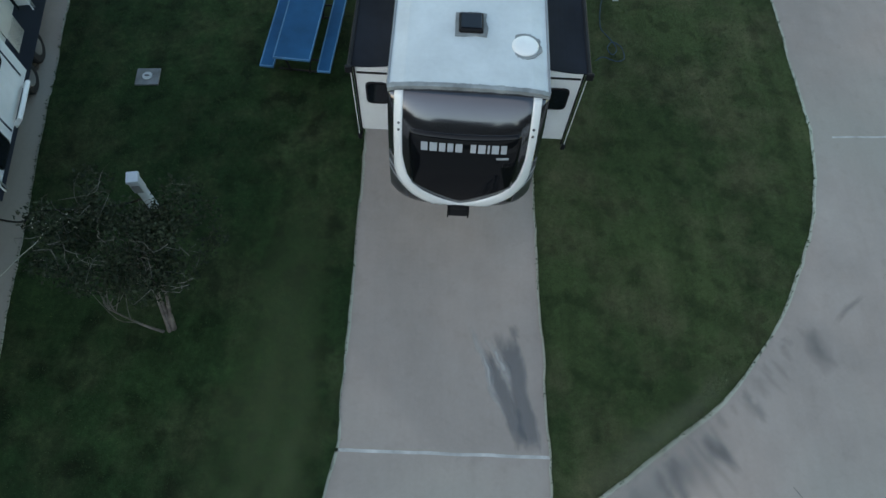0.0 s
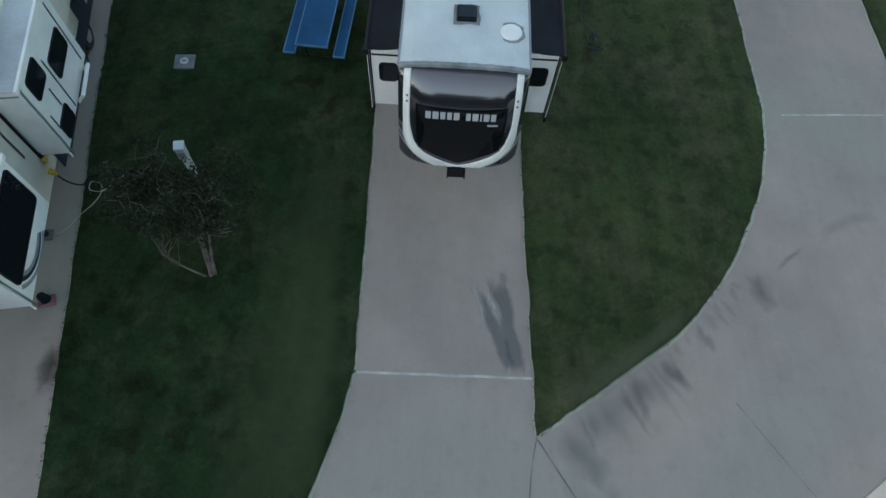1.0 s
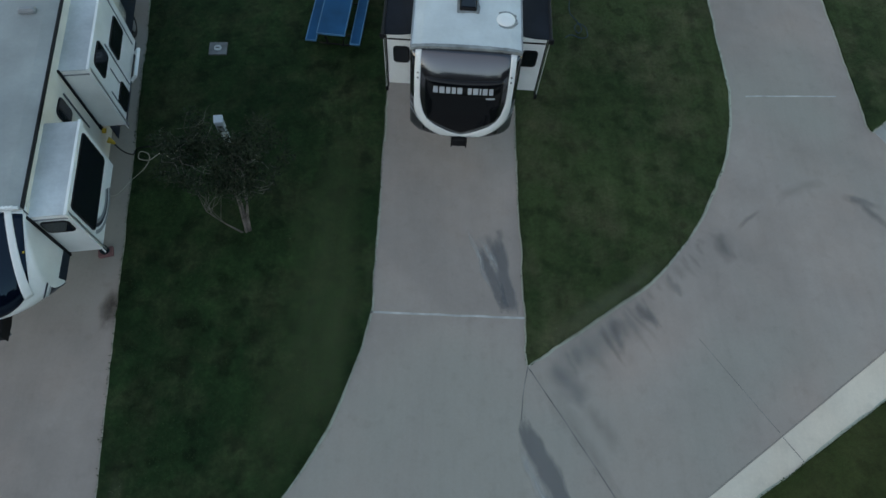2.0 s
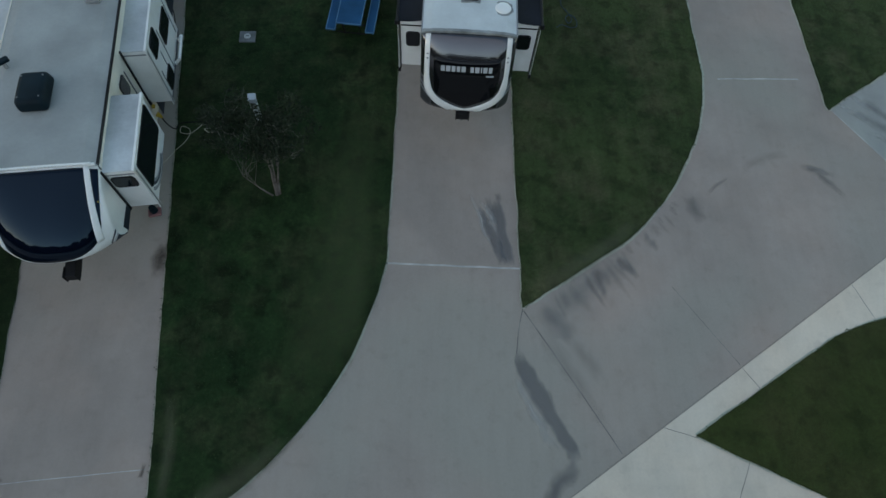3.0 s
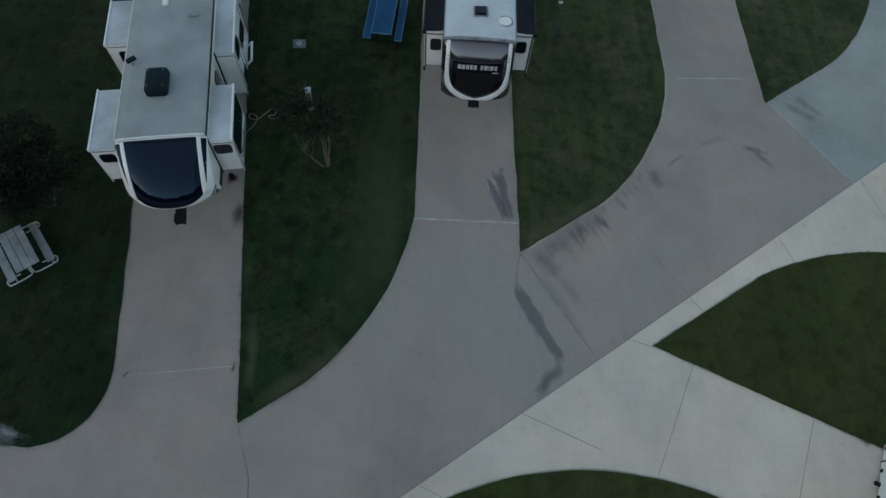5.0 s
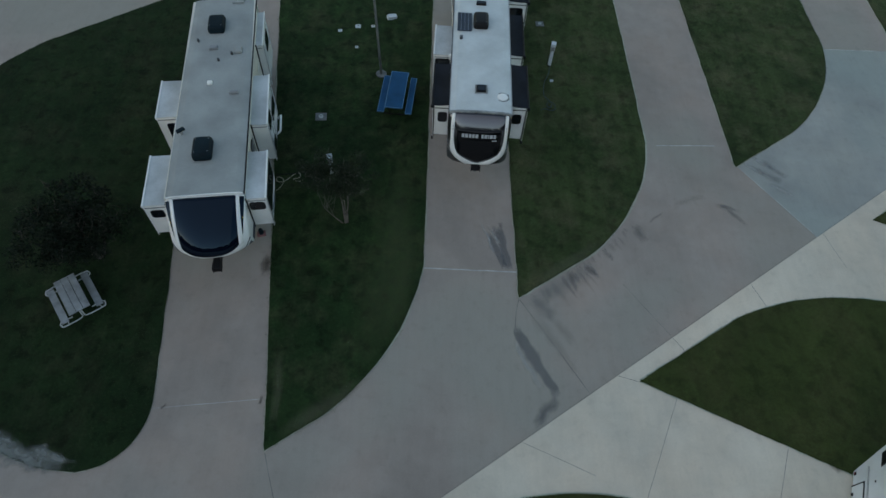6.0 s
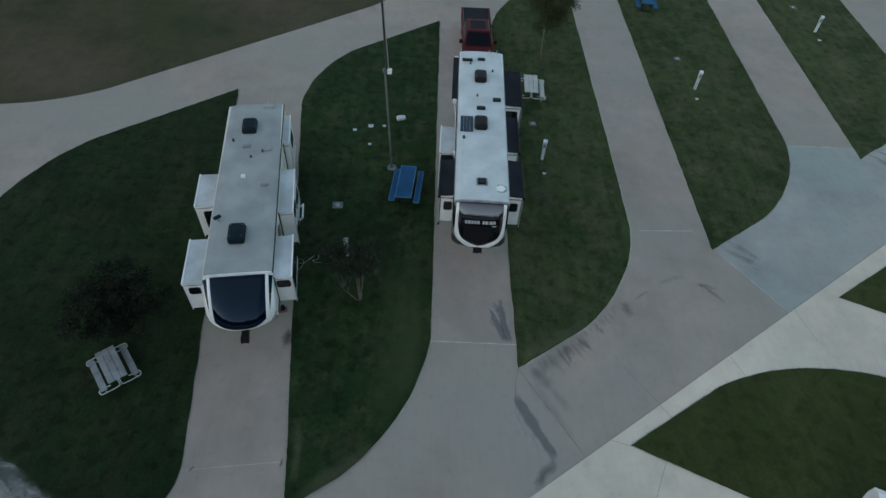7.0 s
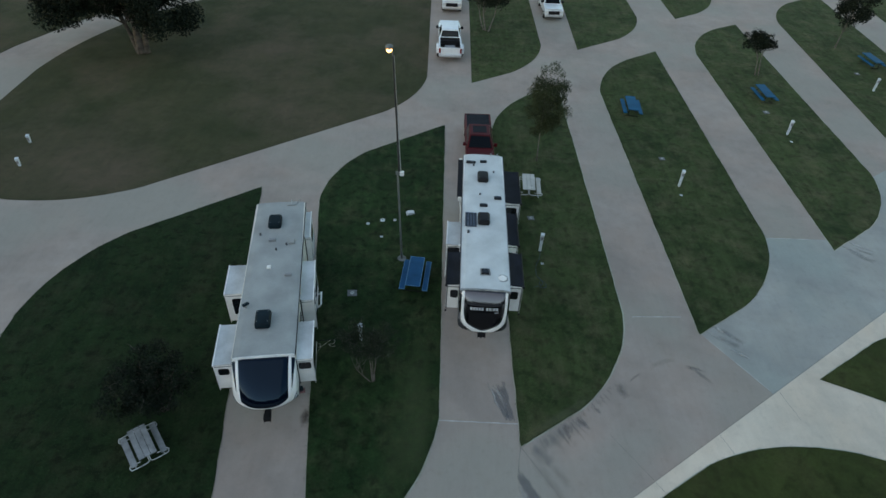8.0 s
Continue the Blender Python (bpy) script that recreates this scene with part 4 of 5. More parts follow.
    for a, b in zip(rows, rows[1:]):
        for k in range(4):
            bm.faces.new((a[k], b[k], b[(k + 1) % 4], a[(k + 1) % 4]))
    part("sealant", bm, M_SEAL, rv, "ragged grey sealant strip")
    zr = H + 0.03
    roof_vent(rv, 0.0, 1.22, zr, 0.38, 0.38)
    bm = bmesh.new()
    prism([(0.84 + (0.255 + 0.022 * math.sin(i * 5.0)) * math.cos(i * math.tau / 40), 0.86 + (0.255 + 0.022 * math.cos(i * 3.0)) * math.sin(i * math.tau / 40)) for i in range(40)], zr - 0.03, zr + 0.0, bm)
    part("sealant", bm, M_SEAL, rv, "smeared grey lap sealant")
    d = bmesh.new()
    bmesh.ops.create_uvsphere(d, u_segments=20, v_segments=10, radius=0.21)
    for v in d.verts:
        v.co = Vector((v.co.x + 0.84, v.co.y + 0.86, max(0, v.co.z) * 0.2 + zr))
    part("skylight_dome", d, M_WHITE, rv, "white skylight dome", True)
    roof_unit(rv, -0.04, 5.33, zr, 0.66, 0.98, 0.30, M_BLACK, "black air conditioner shroud")
    roof_unit(rv, -0.05, 9.32, zr, 0.66, 0.95, 0.32, M_BLACK, "black air conditioner shroud")
    sp = part("solar_panel", box(-1.04, -0.42, 4.72, 5.92, zr + 0.02, zr + 0.055, 0.005), M_SOLAR, rv, "dark solar panel")
    for k in range(5):
        part("cell_line", box(-1.04 + 0.62 * k / 4 - 0.006, -1.04 + 0.62 * k / 4 + 0.006, 4.72, 5.92, zr + 0.055, zr + 0.059), M_GREY_ST, sp)
    roof_vent(rv, -0.03, 6.65, zr, 0.44, 0.24, ring=False)
    roof_vent(rv, 0.78, 7.4, zr, 0.42, 0.26, ring=False)
    roof_vent(rv, 0.0, 11.1, zr, 0.42, 0.2, ring=False)
    roof_vent(rv, -0.76, 10.98, zr, 0.58, 0.2, ring=False)
    for x, y, r in ((-0.86, 4.26, 0.07), (-0.22, 7.68, 0.05), (0.6, 10.0, 0.05), (-0.59, 10.66, 0.05)):
        part("vent_pipe", disc(x, y, zr - 0.02, zr + 0.12, r, 10), M_GREYGEL, rv)
    slide_out(rv, 1, 0.70, 3.1, half, 1.83, 1.96, 3.70, "topper", (1.50, 3.08, 0.32, 0.46))
    slide_out(rv, -1, 0.68, 3.05, half, 1.81, 1.98, 3.60, "topper", (1.47, 3.0, 0.32, 0.46))
    slide_out(rv, 1, 4.25, 7.0, half, 1.83, 1.05, 3.30, "topper")
    slide_out(rv, 1, 7.95, 11.2, half, 2.15, 1.05, 3.35, "topper", (1.68, 2.75, 0.6, 0.55))
    slide_out(rv, -1, 4.0, 5.9, half, 1.97, 1.05, 3.35, "white", (1.6, 2.7, 0.58, 0.85))
    # rolled patio awning with white arms on the west wall
    aw = part("awning", tube([(-half - 0.16, 8.0, 3.45), (-half - 0.16, 12.0, 3.45)], 0.10, 12), M_TOPPER, rv, "rolled black patio awning")
    part("awning_cover", box(-half - 0.32, -half - 0.01, 8.0, 12.0, 3.54, 3.58, 0.01), M_TOPPER, aw)
    for y in (7.95, 12.05):
        part("awning_arm", tube([(-half - 0.16, y, 3.48), (-half - 0.05, y - 0.1, 2.6), (-half - 0.03, y - 0.1, 1.1)], 0.035, 6), M_WHITE, aw)
        part("awning_cap", box(-half - 0.26, -half - 0.06, y - 0.05, y + 0.05, 3.36, 3.62, 0.03), M_WHITE, aw)
    sp2 = bmesh.new()
    bmesh.ops.create_uvsphere(sp2, u_segments=12, v_segments=8, radius=0.09)
    sp2.transform(Matrix.Translation((-half - 0.06, 3.62, 3.62)))
    part("camera_dome", sp2, M_WHITE, rv, "", True)
    part("black_side_band", box(-half - 0.035, -half - 0.004, 3.2, 8.0, 3.0, 3.72, 0.005), M_BLACK, rv)
    return rv


def trailer_white():
    """The cream trailer with the wide black windscreen-like front."""
    rv = thing("fifth_wheel_trailer", "cream fifth-wheel camping trailer with grey-tan roof and dark glass front", "camping trailer", pose(-9.40, 0.42, 0, 0, 0, 7.5))
    L, H, half, low = 10.9, 3.80, 1.325, 1.92
    A = (H, 1.62, low, half, 0.38, (1.7, 0.92, 0.74, 2.6, 0.30))
    trailer_shell(rv, L, H, half, M_ROOF_B, M_CREAM, 0.8, low, 1.70, 0.125)
    cap = part("front_cap", cap_patch(A, lambda s, q: (-1 + 2 * s, q), 40, 30, 0.0, 0.05), M_WHITE, rv, "white gelcoat front cap", True)
    part("cap_underside", cap_floor(A, low, half), M_GREYGEL, rv)
    def glass_fn(s, q):
        t = -1 + 2 * s
        v0, v1 = 0.012, 0.735 - 0.02 * abs(t) - 0.10 * abs(t) ** 4
        return (t * (0.83 - 0.06 * q), v0 + (v1 - v0) * q)
    part("front_panel", cap_patch(A, glass_fn, 30, 24, 0.012), M_CAPGLASS_B, cap, "dark gloss front panel tinted like reflected sky", True)
    for sgn in (-1, 1):
        corner = part("side_panel", cap_patch(A, lambda s, q, g=sgn: (g * (0.875 - 0.035 * q + (0.118 * (1 - q) ** 0.9 + 0.004) * s), 0.02 + 0.50 * q), 5, 16, 0.012), M_CAPGLASS_B, cap, "dark gloss corner panel", True)
        part("marker_light", cap_patch(A, lambda s, q, g=sgn: (g * (0.895 + 0.02 * s), 0.26 + 0.015 * q), 2, 2, 0.02), M_YELLOW, corner, "amber marker light")
        part("cap_band", cap_patch(A, lambda s, q, g=sgn: (g * (0.79 - 0.065 * q + (0.085 + 0.02 * q) * s), 0.004 + 0.645 * q), 4, 18, 0.03), M_WHITE, cap, "white moulded band", True)
        part("cap_cheek", cap_cheek(A, sgn), M_WHITE, rv)
        part("cap_seam", profile_x([(-0.012, H - 0.12), (0.012, H - 0.12), (0.0, low + 0.25), (-0.03, low + 0.25)], sgn * (half + 0.006) - 0.01, sgn * (half + 0.006) + 0.01), M_GREYGEL, rv)
        part("cap_side", profile_x([(-0.05, H - 0.25), (0.25, H - 0.15), (0.3, low + 0.1), (-0.05, low + 0.02)], sgn * (half - 0.002) - 0.012, sgn * (half - 0.002) + 0.012), M_CREAM, rv)
        part("lower_wrap", profile_x([(-0.74, 2.20), (2.4, 2.10), (2.4, 1.93), (-0.68, 1.93)], sgn * (half + 0.004) - 0.006, sgn * (half + 0.004) + 0.006), M_NAVY, rv)
        low_corner = part("cap_corner", cap_patch(A, lambda s, q, g=sgn: (g * (0.88 + 0.115 * s), 0.86 - 0.12 * s + (0.12 + 0.12 * s) * q), 8, 6, 0.012), M_NAVY, cap, "navy lower corner", True)
        for k in range(2):
            part("silver_stripe", cap_patch(A, lambda s, q, g=sgn, k=k: (g * (0.85 + 0.145 * s), 0.80 + 0.07 * k - 0.16 * s + 0.02 * q), 6, 2, 0.018), M_SILVER if k else M_NAVY, low_corner)
    # scalloped trim on the roof's front edge
    n = 34
    for i in range(n):
        u = -0.88 + 1.76 * i / (n - 1)
        b = box(-0.048, 0.048, -0.024, 0.024, -0.03, 0.035, 0.016)
        b.transform(pose(u * half, 0.0, H + 0.03 * (1 - u * u), 0, 0, 28))
        part("edge_trim", b, M_WHITE, rv)
    part("edge_strip", box(-half * 0.97, half * 0.97, -0.03, 0.035, H - 0.06, H + 0.004, 0.01), M_WHITE, rv)
    zr = H + 0.03
    roof_unit(rv, -0.16, 1.99, zr, 0.70, 1.02, 0.36, M_SLATE, "slate grey air conditioner shroud")
    roof_unit(rv, -0.17, 9.01, zr, 0.70, 1.0, 0.34, M_SLATE, "slate grey air conditioner shroud")
    mast = part("antenna_mast", disc(-1.02, 2.94, zr - 0.02, zr + 0.16, 0.05, 10), M_ALU, rv)
    head = box(-0.16, 0.16, -0.08, 0.08, 0, 0.09, 0.03)
    head.transform(pose(-1.02, 2.94, zr + 0.15, 0, 0, 35))
    part("antenna_head", head, M_SLATE, mast)
    roof_vent(rv, -0.22, 5.55, zr, 0.2, 0.2, M_WHITE, "small white roof vent", ring=False)
    roof_vent(rv, 0.73, 4.95, zr, 0.36, 0.16, M_GREY_ST, "grey roof vent", ring=False)
    roof_vent(rv, -0.23, 7.64, zr, 0.34, 0.22, M_GREY_ST, "grey roof vent", ring=False)
    roof_vent(rv, 0.76, 7.43, zr, 0.32, 0.34, M_ROOF_B, "cream roof vent", ring=False)
    for x, y in ((-0.87, 8.12), (0.02, 6.86), (0.52, 7.22)):
        part("vent_pipe", disc(x, y, zr - 0.02, zr + 0.13, 0.05, 10), M_GREYGEL, rv)
    part("roof_rack", box(0.35, 0.85, 10.55, 10.85, zr, zr + 0.08, 0.02), M_ROOF_B, rv)
    slide_out(rv, 1, -0.05, 2.1, half, 2.01, 1.95, 3.50, "white", (1.66, 3.08, 0.48, 0.36), ((1.05, 2.9, 1.75, 0.95),), M_WHITE)
    slide_out(rv, 1, 3.62, 6.35, half, 1.93, 1.42, 3.38, "white", None, ((4.3, 2.95, 0.66, 0.5), (5.45, 2.45, 0.95, 0.5), (4.25, 1.72, 0.6, 0.42)), M_WHITE)
    slide_out(rv, 1, 8.3, 10.5, half, 1.60, 1.3, 3.35, "white", None, ((9.5, 2.7, 0.8, 0.6),), M_WHITE)
    slide_out(rv, -1, -0.08, 2.15, half, 2.11, 1.95, 3.55, "white", (1.74, 3.08, 0.40, 0.34), (), M_WHITE)
    slide_out(rv, -1, 4.45, 6.45, half, 2.31, 1.4, 3.25, "white", (1.72, 2.4, 0.55, 1.0), (), M_WHITE)
    window_on(rv, (half, 2.85, 2.95), 90, 0.42, 0.5)
    part("door", profile_x([(7.3, 0.95), (7.95, 0.95), (7.95, 2.9), (7.3, 2.9)], half - 0.01, half + 0.02, bevel=0.008), M_CREAM, rv)
    part("navy_skirt", box(half + 0.002, half + 0.02, 3.95, 10.9, 0.5, 1.38, 0.004), M_NAVY, rv)
    part("navy_skirt", box(1.932, 1.945, 3.65, 6.3, 1.42, 1.47, 0.003), M_NAVY, rv)
    # swept graphics on the bedroom slide
    for k, (r, m) in enumerate(((0.62, M_GREY_ST), (0.52, M_NAVY), (0.46, M_GREY_ST))):
        bm = bmesh.new()
        rows = []
        for i in range(13):
            a = radians(200 + 100 * i / 12)
            rows.append((bm.verts.new((2.016 + k * 0.004, 1.0 + r * 1.5 * math.cos(a), 2.55 + r * math.sin(a))),
                         bm.verts.new((2.016 + k * 0.004, 1.0 + (r - 0.06) * 1.5 * math.cos(a), 2.55 + (r - 0.06) * math.sin(a)))))
        for a, b in zip(rows, rows[1:]):
            bm.faces.new((a[0], a[1], b[1], b[0]))
        e = bmesh.ops.extrude_face_region(bm, geom=bm.faces[:])
        for v in e["geom"]:
            if isinstance(v, bmesh.types.BMVert):
                v.co.x += 0.003
        part("graphic", bm, m, rv)
    part("step_rail", tube([(1.93, 5.0, 1.42), (2.1, 5.0, 1.6), (2.1, 5.9, 1.6), (1.93, 5.9, 1.42)], 0.045, 8), M_WHITE, rv, "white grab rail")
    part("inlet", tube([(half - 0.01, 3.62, 1.46), (half + 0.05, 3.62, 1.46)], 0.07, 12), M_BLACK, rv)
    part("inlet_cap", tube([(half + 0.02, 3.56, 1.36), (half + 0.10, 3.56, 1.33)], 0.06, 10), M_YELLOW, rv, "yellow inlet cap")
    # thin dark lines of the side graphics
    for y, za, zb in ((4.1, 1.9, 2.3), (4.62, 2.0, 2.5), (5.0, 1.5, 2.9), (6.25, 1.6, 3.2)):
        part("graphic_line", box(1.931, 1.938, y - 0.2, y - 0.155, za, zb, 0.002), M_NAVY, rv)
    part("graphic_line", box(half + 0.002, half + 0.012, 3.22, 3.27, 1.9, 3.1, 0.002), M_NAVY, rv)
    return rv


trailer_bronze()
trailer_white()


def trailer_corner():
    """The white travel trailer at the edge of the through road: its side wall with a raked front."""
    rv = thing("travel_trailer", "white travel trailer with raked front and dark-edged baggage door", "trailer", pose(12.68, -7.48, 0, 0, 0, -23.7))
    prof = [(-6.4, 0.06), (-0.02, 0.06), (0.06, 0.3), (0.62, 2.35), (0.60, 2.75), (0.3, 2.98), (-0.3, 3.05), (-6.4, 3.05)]
    body = part("body", profile_x(prof, 0, 2.45, bevel=0.03), M_WPAINT, rv)
    part("roof", box(-0.02, 2.47, -6.4, -0.3, 3.05, 3.09, 0.015), M_ROOF_A, rv)
    door = part("baggage_door", box(-0.016, 0.0, -1.78, -0.56, 0.08, 0.74, 0.006), M_WPAINT, rv)
    fr = bmesh.new()
    box(-0.024, 0.0, -1.80, -0.53, 0.72, 0.765, 0.006, fr); box(-0.024, 0.0, -0.575, -0.53, 0.06, 0.75, 0.006, fr); box(-0.024, 0.0, -1.82, -1.775, 0.06, 0.75, 0.006, fr)
    part("door_seal", fr, M_BLACK, door)
    for y, z in ((-0.85, 0.14), (-1.66, 0.12)):
        part("hinge", box(-0.05, 0.0, y - 0.05, y + 0.05, z - 0.04, z + 0.06, 0.012), M_BLACK, door)
    part("step_bracket", box(-0.16, 0.02, -1.33, -1.21, 0.06, 0.16, 0.02), M_BLACK, rv)
    lamp = part("marker_light", box(-0.03, 0.0, -0.2, -0.08, 0.16, 0.28, 0.02), M_BLACK, rv)
    part("lens", box(-0.036, -0.02, -0.17, -0.11, 0.19, 0.25, 0.008), M_TAIL, lamp)
    win = part("window", profile_x([(-0.27, 1.58), (0.20, 1.60), (0.32, 2.12), (-0.14, 2.13)], -0.02, 0.01, bevel=0.008), M_BLACK, rv, "dark slanted window")
    part("pane", profile_x([(-0.23, 1.62), (0.17, 1.64), (0.27, 2.08), (-0.12, 2.09)], -0.026, 0.0, bevel=0.005), M_GLASS, win)
    part("latch", box(-0.02, 0.0, -0.71, -0.65, 1.30, 1.36, 0.006), M_BLACK, rv)
    for k in range(3):
        part("side_trim", box(-0.008, 0.002, -6.3, -0.05 - 0.02 * k, 0.9 + 0.035 * k, 0.905 + 0.035 * k), M_GREY_ST, body)
    for x, s in ((0.08, -1), (2.37, 1)):
        for y in (-3.6, -4.5):
            wheel(rv, x + s * 0.02, y, 0.36, 0.2, s)
    return rv


trailer_corner()


# ---- pickup trucks ----
def pickup(paint, label, m, dually=False, sunroof=False, length=5.9, long_cab=(1.0, 0.0)):
    """A crew-cab pickup; its nose points to -y, its middle is at the origin. long_cab stretches and shifts its cab."""
    def cy(y):
        return y * long_cab[0] + long_cab[1]
    t = thing("pickup_truck", label, "pickup truck", m)
    hl, hw = length / 2, 1.0
    part("body", profile_x([(-hl + 0.05, 0.55), (-hl, 0.75), (-hl + 0.06, 1.12), (-hl + 0.5, 1.2), (cy(-1.35), 1.28), (cy(0.95), 1.28), (cy(0.95), 0.5)], -hw, hw, bevel=0.06), paint, t)
    part("hood", box(-hw + 0.12, hw - 0.12, -hl + 0.1, cy(-1.3), 1.16, 1.30, 0.05), paint, t)
    cab = bmesh.new()
    lo, hi = [(-0.94, -1.35), (0.94, -1.35), (0.94, 0.95), (-0.94, 0.95)], [(-0.74, -0.55), (0.74, -0.55), (0.74, 0.72), (-0.74, 0.72)]
    a = [cab.verts.new((x, cy(y), 1.26)) for x, y in lo]
    b = [cab.verts.new((x, cy(y), 1.9)) for x, y in hi]
    cab.faces.new(b); cab.faces.new(a[::-1])
    for i in range(4):
        cab.faces.new((a[i], a[(i + 1) % 4], b[(i + 1) % 4], b[i]))
    bmesh.ops.bevel(cab, geom=cab.edges[:], offset=0.05, segments=2, affect="EDGES", profile=0.6)
    c = part("cab", cab, paint, t)
    def pane(name, p):
        bm = bmesh.new()
        p = [(x, cy(y), z) for x, y, z in p]
        f = bm.faces.new([bm.verts.new(q) for q in p])
        bmesh.ops.recalc_face_normals(bm, faces=[f])
        n = f.normal * (1 if f.normal.dot(Vector(p[0]) - Vector((0, cy(0.1), 1.5))) > 0 else -1)
        e = bmesh.ops.extrude_face_region(bm, geom=[f])
        for v in e["geom"]:
            if isinstance(v, bmesh.types.BMVert):
                v.co += n * 0.014
        return part(name, bm, M_CARGLASS, c)
    pane("windscreen", [(-0.82, -1.27, 1.33), (0.82, -1.27, 1.33), (0.68, -0.64, 1.84), (-0.68, -0.64, 1.84)])
    pane("rear_window", [(-0.8, 0.925, 1.34), (0.8, 0.925, 1.34), (0.68, 0.76, 1.83), (-0.68, 0.76, 1.83)])
    for s in (-1, 1):
        pane("side_window", [(s * 0.925, -1.0, 1.33), (s * 0.925, -0.22, 1.33), (s * 0.77, -0.22, 1.82), (s * 0.77, -0.52, 1.82)])
        pane("side_window", [(s * 0.925, -0.12, 1.33), (s * 0.925, 0.8, 1.33), (s * 0.77, 0.64, 1.82), (s * 0.77, -0.12, 1.82)])
        mir = part("mirror", box(s * 1.02 - 0.11 + s * 0.1, s * 1.02 + 0.11 + s * 0.1, cy(-1.08), cy(-0.94), 1.32, 1.56, 0.03), paint if sunroof else M_BLACK, t)
        part("mirror_arm", box(min(s * 0.9, s * 1.06), max(s * 0.9, s * 1.06), cy(-1.04), cy(-0.98), 1.34, 1.4, 0.01), M_BLACK, mir)
        # bed wall
        part("bed_side", box(s * 0.93 - 0.07, s * 0.93 + 0.07, cy(0.96), hl - 0.04, 0.55, 1.3, 0.03), paint, t)
        part("headlight", box(s * 0.78 - 0.16, s * 0.78 + 0.16, -hl - 0.01, -hl + 0.1, 0.85, 1.06, 0.03), M_LENS, t)
        part("tail_light", box(s * 0.9 - 0.07, s * 0.9 + 0.07, hl - 0.08, hl + 0.005, 0.8, 1.2, 0.02), M_TAIL, t)
        wheel(t, s * 0.86, -hl + 1.0, 0.41, 0.28, s)
        wheel(t, s * (0.98 if dually else 0.86), hl - 1.25, 0.41, 0.28, s)
        if dually:
            part("fender", profile_x([(hl - 1.85, 0.5), (hl - 1.75, 0.95), (hl - 1.4, 1.12), (hl - 1.1, 1.12), (hl - 0.75, 0.95), (hl - 0.65, 0.5)], s * 1.09 - 0.12, s * 1.09 + 0.12, bevel=0.05), paint, t)
    part("bed_floor", box(-0.88, 0.88, cy(0.96), hl - 0.1, 0.62, 0.7, 0.01), M_BLACK, t)
    part("bed_front", box(-0.9, 0.9, cy(0.95), cy(0.95) + 0.08, 0.6, 1.28, 0.02), M_BLACK, t)
    part("tailgate", box(-0.86, 0.86, hl - 0.1, hl - 0.02, 0.62, 1.28, 0.025), paint, t)
    part("bumper", box(-0.95, 0.95, hl - 0.03, hl + 0.16, 0.48, 0.66, 0.04), M_ALU, t)
    part("bumper", box(-0.98, 0.98, -hl - 0.12, -hl + 0.08, 0.45, 0.68, 0.05), M_ALU, t)
    part("grille", box(-0.6, 0.6, -hl - 0.03, -hl + 0.05, 0.72, 1.08, 0.03), M_BLACK, t)
    part("chassis", box(-0.7, 0.7, -hl + 0.3, hl - 0.2, 0.35, 0.56, 0.02), M_BLACK, t)
    if sunroof:
        part("sunroof", box(-0.5, 0.5, cy(-0.3), cy(0.5), 1.89, 1.915, 0.01), M_TOPPER, c)
        part("bed_cover", box(-0.93, 0.93, cy(1.0), hl - 0.09, 1.24, 1.27, 0.01), M_TOPPER, t, "black bed cover")
    return t


pickup(M_RED, "dark red crew-cab pickup truck behind the trailer", pose(0.85, 23.7, 0, 0, 0, 0), sunroof=True, length=6.5, long_cab=(1.2, -0.35))
dually = pickup(M_WPAINT, "white dually pickup truck with open bed", pose(-1.27, 42.45, 0, 0, 0, 181) @ Matrix.Scale(1.08, 4), dually=True, length=6.4)
part("hitch_plate", box(-0.45, 0.45, 1.75, 2.35, 0.7, 0.95, 0.04), M_GREY_ST, dually, "grey hitch plate in the bed")
part("tool_box", box(-0.84, 0.84, 1.06, 1.5, 0.75, 1.22, 0.03), M_BLACK, dually)
pickup(M_WPAINT, "white pickup truck parked on a pad", pose(9.95, 53.4, 0, 0, 0, 1))
pickup(M_WPAINT, "white pickup truck with dark grille", pose(-1.0, 54.7, 0, 0, 0, 0) @ Matrix.Scale(1.06, 4), length=6.2)


